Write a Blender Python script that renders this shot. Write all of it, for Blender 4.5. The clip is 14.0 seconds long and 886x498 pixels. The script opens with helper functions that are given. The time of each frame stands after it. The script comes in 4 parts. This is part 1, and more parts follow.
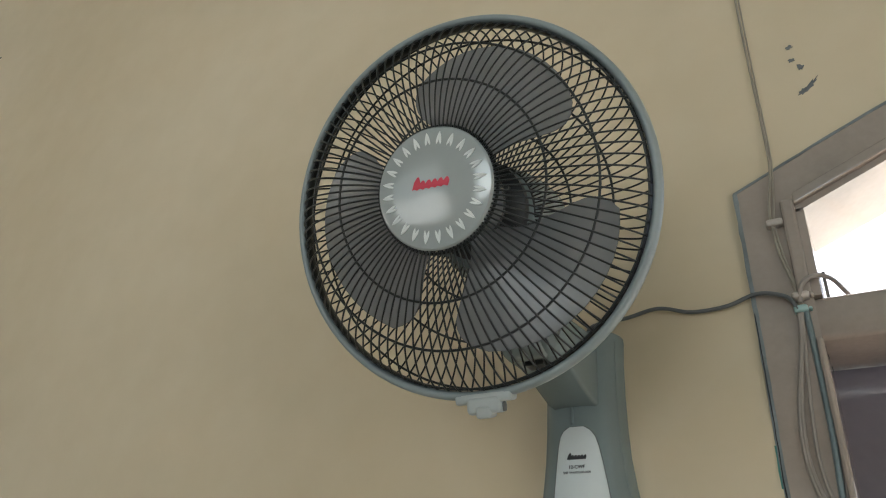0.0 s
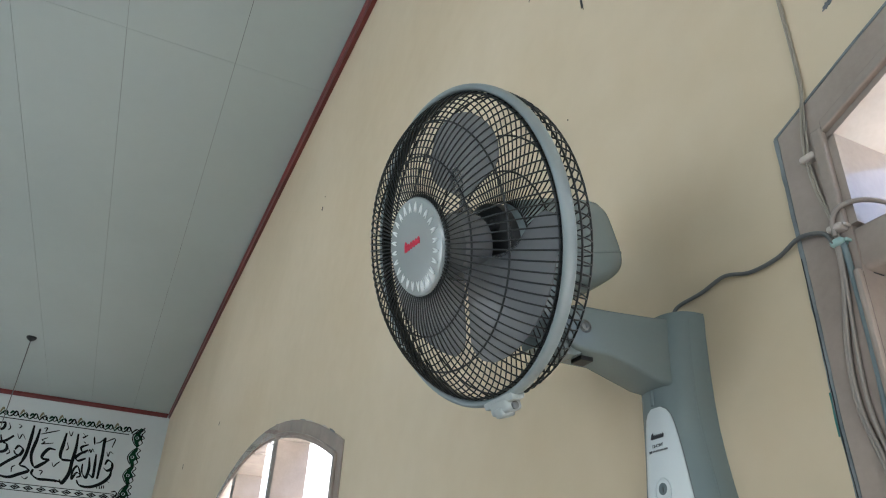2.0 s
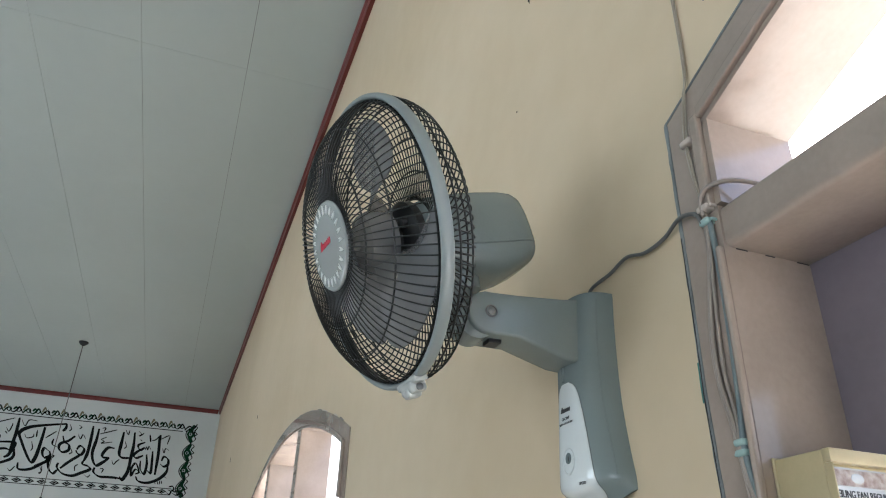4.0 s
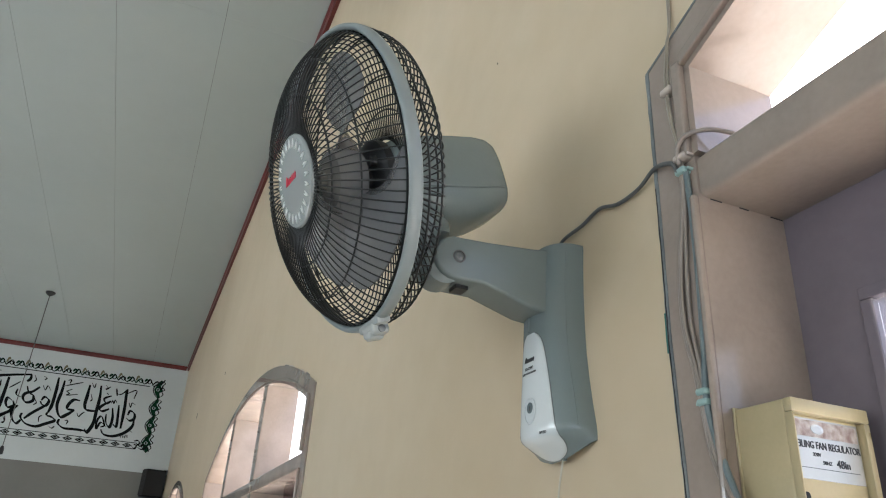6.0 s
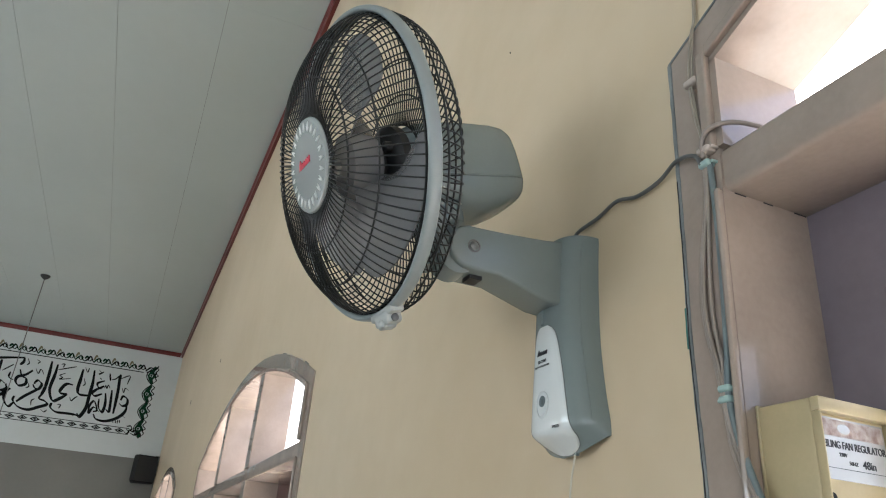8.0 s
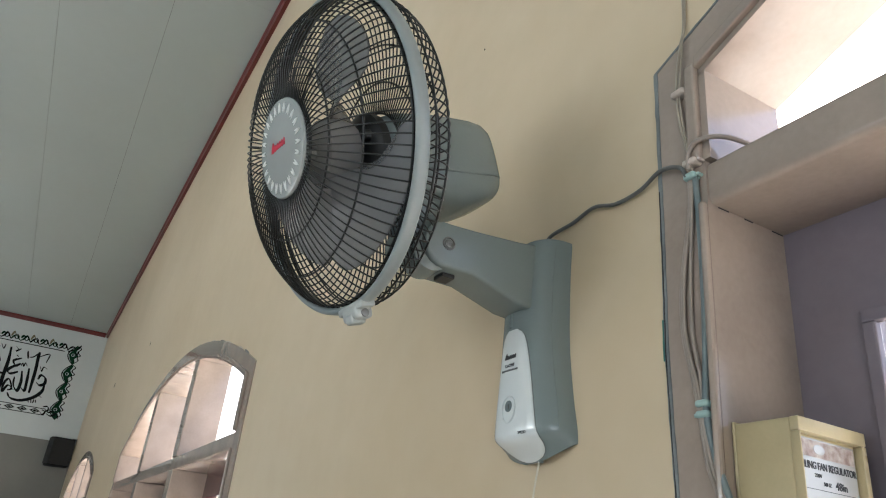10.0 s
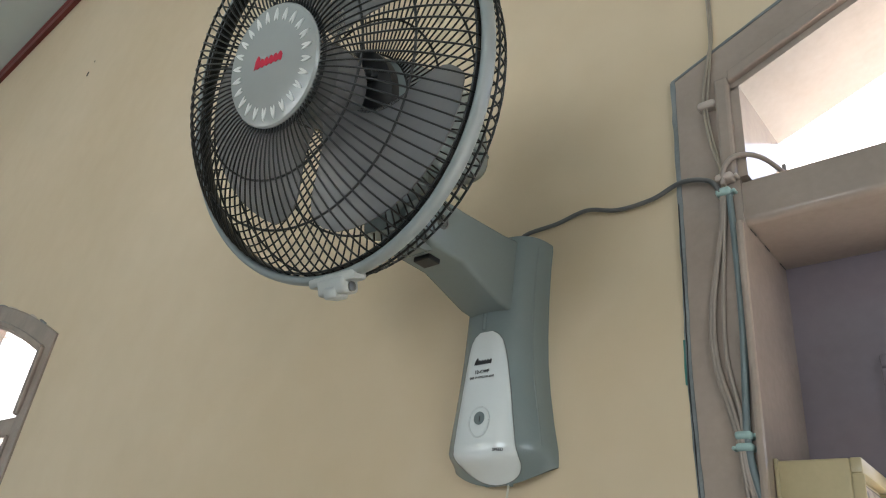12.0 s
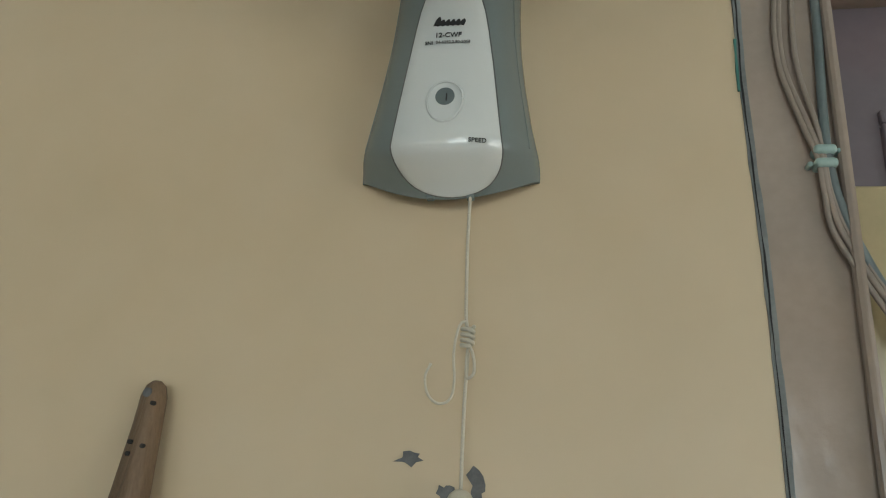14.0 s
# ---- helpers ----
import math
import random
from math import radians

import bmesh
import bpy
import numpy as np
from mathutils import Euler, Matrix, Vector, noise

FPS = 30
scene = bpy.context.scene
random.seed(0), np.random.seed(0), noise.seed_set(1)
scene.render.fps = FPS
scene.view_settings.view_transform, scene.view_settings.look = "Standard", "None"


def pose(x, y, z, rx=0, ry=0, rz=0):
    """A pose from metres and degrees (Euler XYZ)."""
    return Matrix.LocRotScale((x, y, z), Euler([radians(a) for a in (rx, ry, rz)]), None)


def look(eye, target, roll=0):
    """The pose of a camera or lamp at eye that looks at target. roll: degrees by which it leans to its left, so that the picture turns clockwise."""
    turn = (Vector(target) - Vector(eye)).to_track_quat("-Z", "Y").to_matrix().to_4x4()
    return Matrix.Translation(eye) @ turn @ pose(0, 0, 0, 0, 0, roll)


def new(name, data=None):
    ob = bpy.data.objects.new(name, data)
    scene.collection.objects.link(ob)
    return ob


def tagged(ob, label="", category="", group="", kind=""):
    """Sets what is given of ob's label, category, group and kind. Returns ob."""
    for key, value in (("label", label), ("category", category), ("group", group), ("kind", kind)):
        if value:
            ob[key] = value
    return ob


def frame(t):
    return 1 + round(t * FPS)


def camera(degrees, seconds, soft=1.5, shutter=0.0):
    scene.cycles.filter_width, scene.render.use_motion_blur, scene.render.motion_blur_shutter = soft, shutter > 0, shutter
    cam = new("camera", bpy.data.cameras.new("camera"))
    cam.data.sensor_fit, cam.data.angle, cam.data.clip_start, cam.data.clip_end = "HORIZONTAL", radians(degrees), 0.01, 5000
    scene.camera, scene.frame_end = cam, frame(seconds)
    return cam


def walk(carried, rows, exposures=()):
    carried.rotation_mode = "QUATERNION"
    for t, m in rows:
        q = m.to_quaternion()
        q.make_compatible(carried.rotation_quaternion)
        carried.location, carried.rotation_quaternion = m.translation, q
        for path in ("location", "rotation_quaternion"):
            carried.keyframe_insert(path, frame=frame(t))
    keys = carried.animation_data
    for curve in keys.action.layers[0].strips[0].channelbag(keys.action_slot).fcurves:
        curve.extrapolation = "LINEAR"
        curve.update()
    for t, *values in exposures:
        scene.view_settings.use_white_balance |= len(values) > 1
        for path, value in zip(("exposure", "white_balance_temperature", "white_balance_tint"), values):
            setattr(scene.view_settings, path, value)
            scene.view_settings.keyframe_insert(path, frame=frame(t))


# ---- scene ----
cam = camera(64.1, 14.0, soft=1.1)
PATH = [
    (0, (0.274, -0.758, 1.676), (-0.672, 0.725, 2.628), 3.6),
    (0.5, (0.329, -0.667, 1.645), (-0.861, 0.53, 2.718), 2.7),
    (1, (0.418, -0.668, 1.641), (-0.958, 0.29, 2.732), 2.4),
    (1.5, (0.516, -0.65, 1.649), (-1.016, 0.169, 2.641), 1.3),
    (2, (0.614, -0.584, 1.64), (-0.995, 0.116, 2.599), 3.1),
    (2.5, (0.681, -0.529, 1.64), (-0.971, 0.043, 2.611), 4.0),
    (3, (0.711, -0.503, 1.638), (-0.945, 0.052, 2.613), 3.4),
    (3.5, (0.719, -0.483, 1.629), (-0.952, 0.085, 2.57), 2.7),
    (4, (0.729, -0.467, 1.623), (-0.943, 0.126, 2.546), 1.9),
    (6.5, (0.696, -0.445, 1.605), (-0.988, 0.232, 2.444), 3.8),
    (7, (0.694, -0.447, 1.608), (-0.996, 0.223, 2.443), 3.6),
    (7.5, (0.69, -0.455, 1.608), (-1.001, 0.216, 2.438), 4.0),
    (8, (0.68, -0.459, 1.607), (-1.005, 0.228, 2.437), 4.7),
    (10.5, (0.616, -0.503, 1.616), (-0.947, 0.408, 2.47), 6.4),
    (11, (0.575, -0.536, 1.614), (-0.912, 0.478, 2.486), 6.2),
    (11.5, (0.519, -0.575, 1.618), (-0.849, 0.608, 2.471), 4.8),
    (12, (0.427, -0.563, 1.616), (-0.809, 0.71, 2.54), 7.1),
    (12.5, (0.326, -0.523, 1.615), (-0.804, 0.77, 2.641), 9.5),
    (13, (0.177, -0.478, 1.594), (-0.583, 1.072, 2.604), 7.0),
    (13.5, (0.088, -0.436, 1.57), (-0.41, 1.326, 2.374), 7.0),
    (14, (0.088, -0.429, 1.549), (-0.295, 1.418, 2.213), 4.4),
]
EXPOSURES = [(0.0, 2.05, 6030, 6), (0.5, 2.33, 5650, 6), (1.5, 2.38, 5450, 6), (2.5, 2.42, 5450, 7), (4.0, 2.47, 5550, 8), (8.0, 2.50, 5730, 9), (10.5, 2.43, 5780, 8), (11.5, 2.31, 5830, 7), (12.0, 2.31, 5880, 8), (12.5, 2.48, 5830, 6), (13.0, 2.45, 5880, 5), (13.5, 2.25, 6130, 5), (14.0, 2.12, 6230, 5)]
walk(cam, [(t, look(eye, target, roll)) for t, eye, target, roll in PATH], EXPOSURES)

# ---- light ----
world = bpy.data.worlds.new("sky")
scene.world = world
world.use_nodes = True
wn = world.node_tree.nodes
sky = wn.new("ShaderNodeTexSky")
sky.sky_type = 'NISHITA'
sky.sun_disc = False
sky.sun_elevation, sky.sun_rotation = radians(50), radians(-48)
sky.air_density, sky.dust_density, sky.ozone_density = 0.7, 10.0, 0.0
wn["Background"].inputs["Strength"].default_value = 0.15
world.node_tree.links.new(sky.outputs["Color"], wn["Background"].inputs["Color"])

sun_data = bpy.data.lights.new("sun", 'SUN')
sun_data.energy, sun_data.angle, sun_data.color = 4.2, radians(12), (1.0, 0.96, 0.9)
sun = new("sun", sun_data)
sun.matrix_world = look((-11, 10, 18), (0, 0, 0))


def fill_light(name, eye, target, w, h, watts, colour):
    data = bpy.data.lights.new(name, 'AREA')
    data.shape, data.size, data.size_y = 'RECTANGLE', w, h
    data.energy, data.color = watts, colour
    ob = new(name, data)
    ob.matrix_world = look(eye, target)
    return ob


# added fill lamps for daylight, in unseen openings of the opposite and rear walls
for wx, watts in ((-8.0, 0.8), (-3.5, 5.5), (1.0, 21.5)):
    fill_light("daylight_fill", (wx, -7.95, 1.75), (wx, 0, 1.9), 2.6, 1.9, watts, (0.94, 1.0, 0.99))
fill_light("daylight_fill", (4.95, -3.6, 1.5), (0, -3.2, 1.7), 2.6, 2.4, 9.5, (0.94, 1.0, 0.99))

# ---- materials ----


def mat(name, base, rough=0.5, metal=0.0, bump=0.0, bump_scale=80.0, vary=0.0, vary_scale=3.0, dark=None, spec=0.5,
        coat=0.0, trans=0.0, alpha=1.0, stretch=(1, 1, 1), rough_vary=0.0):
    """A procedural surface: base colour with broad stains and fine grain, roughness that wanders, fine relief."""
    m = bpy.data.materials.new(name)
    m.use_nodes = True
    n, ln = m.node_tree.nodes, m.node_tree.links
    b = n["Principled BSDF"]
    b.inputs["Base Color"].default_value = (*base, 1)
    b.inputs["Roughness"].default_value = rough
    b.inputs["Metallic"].default_value = metal
    b.inputs["Specular IOR Level"].default_value = spec
    b.inputs["Coat Weight"].default_value = coat
    b.inputs["Transmission Weight"].default_value = trans
    b.inputs["Alpha"].default_value = alpha
    co = n.new("ShaderNodeTexCoord")
    mp = n.new("ShaderNodeMapping")
    mp.inputs["Scale"].default_value = stretch
    ln.new(co.outputs["Object"], mp.inputs["Vector"])
    if vary:
        big = n.new("ShaderNodeTexNoise")
        big.inputs["Scale"].default_value, big.inputs["Detail"].default_value = vary_scale, 5
        fine = n.new("ShaderNodeTexNoise")
        fine.inputs["Scale"].default_value, fine.inputs["Detail"].default_value = vary_scale * 17, 3
        ln.new(mp.outputs[0], big.inputs["Vector"])
        ln.new(mp.outputs[0], fine.inputs["Vector"])
        add = n.new("ShaderNodeMath")
        add.operation = 'MULTIPLY_ADD'
        add.inputs[1].default_value = 0.25
        ln.new(fine.outputs["Fac"], add.inputs[0])
        ln.new(big.outputs["Fac"], add.inputs[2])
        ramp = n.new("ShaderNodeValToRGB")
        d = dark or tuple(c * (1 - vary) for c in base)
        ramp.color_ramp.elements[0].color, ramp.color_ramp.elements[0].position = (*d, 1), 0.42
        ramp.color_ramp.elements[1].color, ramp.color_ramp.elements[1].position = (*base, 1), 0.82
        ln.new(add.outputs[0], ramp.inputs["Fac"])
        ln.new(ramp.outputs["Color"], b.inputs["Base Color"])
        if rough_vary:
            rr = n.new("ShaderNodeMapRange")
            rr.inputs["To Min"].default_value, rr.inputs["To Max"].default_value = rough - rough_vary, rough + rough_vary
            ln.new(big.outputs["Fac"], rr.inputs["Value"])
            ln.new(rr.outputs[0], b.inputs["Roughness"])
    if bump:
        t = n.new("ShaderNodeTexNoise")
        t.inputs["Scale"].default_value, t.inputs["Detail"].default_value = bump_scale, 6
        ln.new(mp.outputs[0], t.inputs["Vector"])
        bp = n.new("ShaderNodeBump")
        bp.inputs["Strength"].default_value, bp.inputs["Distance"].default_value = bump, 0.004
        ln.new(t.outputs["Fac"], bp.inputs["Height"])
        ln.new(bp.outputs["Normal"], b.inputs["Normal"])
    return m


M_WALL = mat("cream_wall_paint", (0.70, 0.590, 0.43), 0.43, bump=0.25, bump_scale=14, vary=0.15, vary_scale=0.8, dark=(0.60, 0.485, 0.32), spec=0.35, rough_vary=0.08)
M_WHITE_WALL = mat("white_wall_paint", (0.61, 0.66, 0.66), 0.6, bump=0.2, bump_scale=20, vary=0.08, vary_scale=1.0)
M_GREY_WALL = mat("grey_wall_tile", (0.20, 0.20, 0.18), 0.45, bump=0.1, vary=0.12, vary_scale=1.5)
M_CEIL = mat("painted_ceiling_board", (0.49, 0.555, 0.545), 0.65, bump=0.12, bump_scale=30, vary=0.06, vary_scale=0.8)
M_GAP = mat("dark_gap", (0.10, 0.11, 0.11), 0.9, vary=0.4, vary_scale=4)
M_TRIM = mat("red_brown_trim_paint", (0.15, 0.019, 0.016), 0.4, vary=0.25, vary_scale=6, bump=0.1)
M_FRAME = mat("mauve_gloss_paint", (0.385, 0.312, 0.26), 0.17, coat=0.5, bump=0.18, bump_scale=30, vary=0.24, vary_scale=9, spec=0.5, rough_vary=0.07)
M_PURPLE = mat("purple_gloss_paint", (0.190, 0.163, 0.184), 0.11, bump=0.25, bump_scale=26, vary=0.2, vary_scale=6, rough_vary=0.05)
M_MAROON = mat("maroon_gloss_paint", (0.105, 0.045, 0.04), 0.25, bump=0.2, bump_scale=20, vary=0.25, vary_scale=6)
M_FLOOR = mat("floor_tile_glaze", (0.24, 0.22, 0.19), 0.3, vary=0.1, vary_scale=2)
M_CAULK = mat("blue_grey_filler", (0.25, 0.268, 0.268), 0.75, bump=0.6, bump_scale=60, vary=0.45, vary_scale=22)
M_TEAL = mat("old_teal_paint", (0.06, 0.22, 0.19), 0.5, vary=0.3, vary_scale=30)
M_CRACK = mat("dark_crack", (0.035, 0.035, 0.035), 0.95, vary=0.4, vary_scale=40)
M_PLASTER = mat("bare_grey_plaster", (0.20, 0.205, 0.21), 0.9, bump=0.8, bump_scale=120, vary=0.45, vary_scale=40)
M_GREY = mat("grey_moulded_plastic", (0.205, 0.245, 0.245), 0.24, vary=0.06, vary_scale=12, bump=0.03, bump_scale=300, rough_vary=0.05)
M_RING = mat("light_grey_plastic", (0.25, 0.285, 0.285), 0.32, vary=0.06, vary_scale=14, rough_vary=0.06)
M_CLIP = mat("pale_grey_plastic", (0.42, 0.445, 0.43), 0.35, vary=0.08, vary_scale=20)
M_WHITE = mat("white_gloss_plastic", (0.70, 0.74, 0.735), 0.13, vary=0.03, vary_scale=10, coat=0.3)
M_WIRE = mat("black_coated_wire", (0.012, 0.014, 0.014), 0.38, vary=0.3, vary_scale=60)
M_DARK = mat("black_motor_plastic", (0.016, 0.017, 0.018), 0.45, vary=0.3, vary_scale=40)
M_BLADE = mat("smoky_blade_plastic", (0.27, 0.27, 0.275), 0.22, vary=0.12, vary_scale=14, alpha=0.70)
M_CAP = mat("grey_badge_plastic", (0.36, 0.385, 0.375), 0.16, vary=0.06, vary_scale=14, coat=0.4)
M_MARK = mat("white_print", (0.72, 0.74, 0.72), 0.35)
M_RED = mat("red_print", (0.55, 0.015, 0.05), 0.35)
M_BLACK = mat("black_print", (0.02, 0.02, 0.022), 0.5)
M_STEEL = mat("zinc_screw", (0.26, 0.27, 0.26), 0.42, metal=1.0, vary=0.2, vary_scale=90)
M_GLASS = mat("dial_window", (0.16, 0.19, 0.19), 0.2)
M_CABLE = mat("dark_grey_cable", (0.13, 0.13, 0.125), 0.45, vary=0.15, vary_scale=40)
M_CREAM_CABLE = mat("cream_painted_cable", (0.34, 0.285, 0.24), 0.4, vary=0.2, vary_scale=35)
M_WALL_CABLE = mat("wall_paint_on_cable", (0.40, 0.345, 0.27), 0.4, vary=0.25, vary_scale=30)
M_BLUE_PIPE = mat("blue_grey_conduit", (0.18, 0.22, 0.225), 0.4, vary=0.3, vary_scale=25)
M_TEAL_CLIP = mat("pale_teal_plastic", (0.36, 0.50, 0.47), 0.4, vary=0.15, vary_scale=60)
M_CREAM_CLIP = mat("cream_plastic_clip", (0.55, 0.47, 0.41), 0.4, vary=0.15, vary_scale=60)
M_REG = mat("yellowed_plastic", (0.487, 0.402, 0.232), 0.3, vary=0.14, vary_scale=16, rough_vary=0.08)
M_LABEL = mat("foil_label", (0.62, 0.62, 0.60), 0.22, metal=0.35, vary=0.1, vary_scale=30)
M_LABEL_BAND = mat("worn_red_label_print", (0.21, 0.135, 0.11), 0.35, vary=0.55, vary_scale=140, dark=(0.50, 0.45, 0.41))
M_CORD = mat("white_nylon_cord", (0.64, 0.60, 0.50), 0.6, bump=0.4, bump_scale=600)
M_WOOD = mat("weathered_wood", (0.25, 0.165, 0.10), 0.6, bump=0.5, bump_scale=40, vary=0.55, vary_scale=9, stretch=(6, 6, 0.8))
M_INK = mat("black_wall_paint", (0.007, 0.009, 0.009), 0.8, vary=0.3, vary_scale=5, spec=0.15)
M_GREEN = mat("dark_green_wall_paint", (0.008, 0.045, 0.022), 0.8, vary=0.4, vary_scale=6, spec=0.15)
M_OLIVE = mat("olive_wall_paint", (0.20, 0.18, 0.10), 0.6, vary=0.3, vary_scale=6)
M_SPEAKER = mat("black_cabinet_vinyl", (0.008, 0.009, 0.010), 0.6, spec=0.2, vary=0.3, vary_scale=30, bump=0.2)
M_MESH = mat("black_speaker_mesh", (0.02, 0.02, 0.02), 0.7, bump=0.9, bump_scale=260, vary=0.2, vary_scale=60)
M_PANE = mat("clear_pane", (0.9, 0.95, 0.95), 0.03, alpha=0.10)
M_GROUND = mat("pale_concrete_yard", (0.42, 0.41, 0.38), 0.9, vary=0.25, vary_scale=0.6)

# ---- builders ----


def mesh_of(bm, name, material, smooth=None):
    me = bpy.data.meshes.new(name)
    bmesh.ops.recalc_face_normals(bm, faces=bm.faces)
    bm.to_mesh(me)
    bm.free()
    me.materials.append(material)
    if smooth is not None:
        me.polygons.foreach_set("use_smooth", [True] * len(me.polygons))
        if smooth < 180:
            me.set_sharp_from_angle(angle=radians(smooth))
    return me


def part(name, bm, material, parent=None, label="", smooth=None):
    ob = new(name, mesh_of(bm, name, material, smooth))
    ob.parent = parent
    return tagged(ob, label)


def share(name, me, parent, m=None):
    ob = new(name, me)
    ob.parent = parent
    if m is not None:
        ob.matrix_basis = m
    return ob


def thing(name, label, category, at=(0, 0, 0), group="", kind=""):
    ob = new(name)
    ob.location = at
    ob.empty_display_size = 0.02
    return tagged(ob, label, category, group, kind)


def box(lo, hi, bevel=0.0, seg=2):
    bm = bmesh.new()
    bmesh.ops.create_cube(bm, size=1)
    for v in bm.verts:
        v.co = Vector([lo[i] + (v.co[i] + 0.5) * (hi[i] - lo[i]) for i in range(3)])
    if bevel:
        bmesh.ops.bevel(bm, geom=bm.edges[:], offset=bevel, segments=seg, affect='EDGES', profile=0.5)
    return bm


def add_to(bm, other):
    me = bpy.data.meshes.new("join")
    other.to_mesh(me)
    other.free()
    bm.from_mesh(me)
    bpy.data.meshes.remove(me)
    return bm


def prism(points, lo, hi, plane="xz", bevel=0.0):
    """A flat outline pushed from lo to hi along the axis across its plane."""
    put = {"xz": lambda a, b, d: (a, d, b), "yz": lambda a, b, d: (d, a, b), "xy": lambda a, b, d: (a, b, d)}[plane]
    bm = bmesh.new()
    low = [bm.verts.new(put(a, b, lo)) for a, b in points]
    top = [bm.verts.new(put(a, b, hi)) for a, b in points]
    n = len(points)
    bm.faces.new(low)
    bm.faces.new(top)
    for i in range(n):
        bm.faces.new((low[i], low[(i + 1) % n], top[(i + 1) % n], top[i]))
    bmesh.ops.recalc_face_normals(bm, faces=bm.faces)
    if bevel:
        bmesh.ops.bevel(bm, geom=[e for e in bm.edges if e.calc_face_angle(0) > 0.5], offset=bevel, segments=3, affect='EDGES', profile=0.5)
    return bm


def loft(rings, cap=True):
    """Closed sections of equal count, joined one to the next."""
    bm = bmesh.new()
    rows = [[bm.verts.new(p) for p in ring] for ring in rings]
    n = len(rows[0])
    for a, b in zip(rows, rows[1:]):
        for i in range(n):
            bm.faces.new((a[i], a[(i + 1) % n], b[(i + 1) % n], b[i]))
    if cap:
        bm.faces.new(rows[0])
        bm.faces.new(rows[-1])
    return bm


def catmull(pts, steps=8):
    p = [Vector(q) for q in pts]
    p = [p[0] * 2 - p[1]] + p + [p[-1] * 2 - p[-2]]
    out = []
    for i in range(1, len(p) - 2):
        for k in range(steps):
            t = k / steps
            a, b, c, d = p[i - 1], p[i], p[i + 1], p[i + 2]
            out.append(0.5 * ((2 * b) + (c - a) * t + (2 * a - 5 * b + 4 * c - d) * t * t + (3 * b - a - 3 * c + d) * t ** 3))
    return out + [p[-2]]


def tube(pts, r, sides=8, steps=8, flat=1.0):
    line = catmull(pts, steps) if steps else [Vector(q) for q in pts]
    rings = []
    side = None
    for i, q in enumerate(line):
        way = (line[min(i + 1, len(line) - 1)] - line[max(i - 1, 0)]).normalized()
        if side is None:
            side = way.orthogonal().normalized()
        side = (side - way * side.dot(way)).normalized()
        up = way.cross(side)
        rings.append([q + r * (math.cos(a) * side + flat * math.sin(a) * up) for a in [2 * math.pi * k / sides for k in range(sides)]])
    return loft(rings)


def lathe(profile, seg=48, axis="y"):
    """A profile of (radius, distance) turned about its axis, which points to -y."""
    bm = bmesh.new()
    rows = []
    for r, d in profile:
        rows.append([bm.verts.new((r * math.cos(2 * math.pi * k / seg), -d, r * math.sin(2 * math.pi * k / seg))) for k in range(seg)])
    for a, b in zip(rows, rows[1:]):
        for i in range(seg):
            bm.faces.new((a[i], a[(i + 1) % seg], b[(i + 1) % seg], b[i]))
    for row in (rows[0], rows[-1]):
        bm.faces.new(row)
    return bm


def writing(name, text, size, material, parent, m, depth=0.0002, align='CENTER'):
    cu = bpy.data.curves.new(name, 'FONT')
    cu.body, cu.size, cu.align_x, cu.extrude, cu.offset = text, size, align, depth, size * 0.010
    tmp = new(name + "_tmp", cu)
    me = bpy.data.meshes.new_from_object(tmp.evaluated_get(bpy.context.evaluated_depsgraph_get()))
    bpy.data.objects.remove(tmp)
    me.materials.clear()
    me.materials.append(material)
    ob = new(name, me)
    ob.parent = parent
    ob.matrix_basis = m
    return ob

# ---- the room ----
CEIL, END = 4.215, -10.084
EAST, SOUTH = 5.0, -8.0


def arch_points(x0, x1, spring, rise, seg=28):
    """The top of a segmental arch from x1 back to x0."""
    half, mid = (x1 - x0) / 2, (x0 + x1) / 2
    big = (half * half + rise * rise) / (2 * rise)
    out = []
    for k in range(seg + 1):
        x = x1 - (x1 - x0) * k / seg
        out.append((x, spring + math.sqrt(big * big - (x - mid) ** 2) - (big - rise)))
    return out


def arch_z(x, x0, x1, spring, rise):
    half, mid = (x1 - x0) / 2, (x0 + x1) / 2
    big = (half * half + rise * rise) / (2 * rise)
    return spring + math.sqrt(max(0.0, big * big - (x - mid) ** 2)) - (big - rise)


SILL = 0.75
# x0, x1, spring, rise, transom bottom, transom top
WINDOWS = [(0.188, 3.218, 2.140, 0.335, 1.954, 2.000), (-4.205, -1.355, 2.118, 0.285, 1.878, 1.926), (-8.95, -5.92, 2.10, 0.270, 1.865, 1.912)]


def wall_with_arches(name, y0, y1, holes, material, label):
    """A wall along x between y0 and y1 with arched openings, as strips under, between and over them."""
    bm = bmesh.new()
    edges = sorted([(h[0], h[1], h) for h in holes])
    x = END - 0.15
    for x0, x1, h in edges:
        add_to(bm, box((x, y0, 0), (x0, y1, CEIL)))
        add_to(bm, box((x0, y0, 0), (x1, y1, SILL)))
        add_to(bm, prism(arch_points(x0, x1, h[2], h[3]) + [(x0, CEIL), (x1, CEIL)], y0, y1))
        x = x1
    add_to(bm, box((x, y0, 0), (EAST + 0.15, y1, CEIL)))
    return tagged(part(name, bm, material), label, "wall", kind="structure")


wall_with_arches("wall_north", 0.0, 0.15, WINDOWS, M_WALL, "cream painted plaster wall with arched window openings")
# unseen opposite wall, its arches assumed so that the fill lamps have openings
OPP = [(-9.5, -6.5, 2.3, 0.3), (-5.0, -2.0, 2.3, 0.3), (-0.5, 2.5, 2.3, 0.3)]
wall_with_arches("wall_south", SOUTH - 0.15, SOUTH, OPP, M_WALL, "unseen plain cream wall with assumed arched openings")

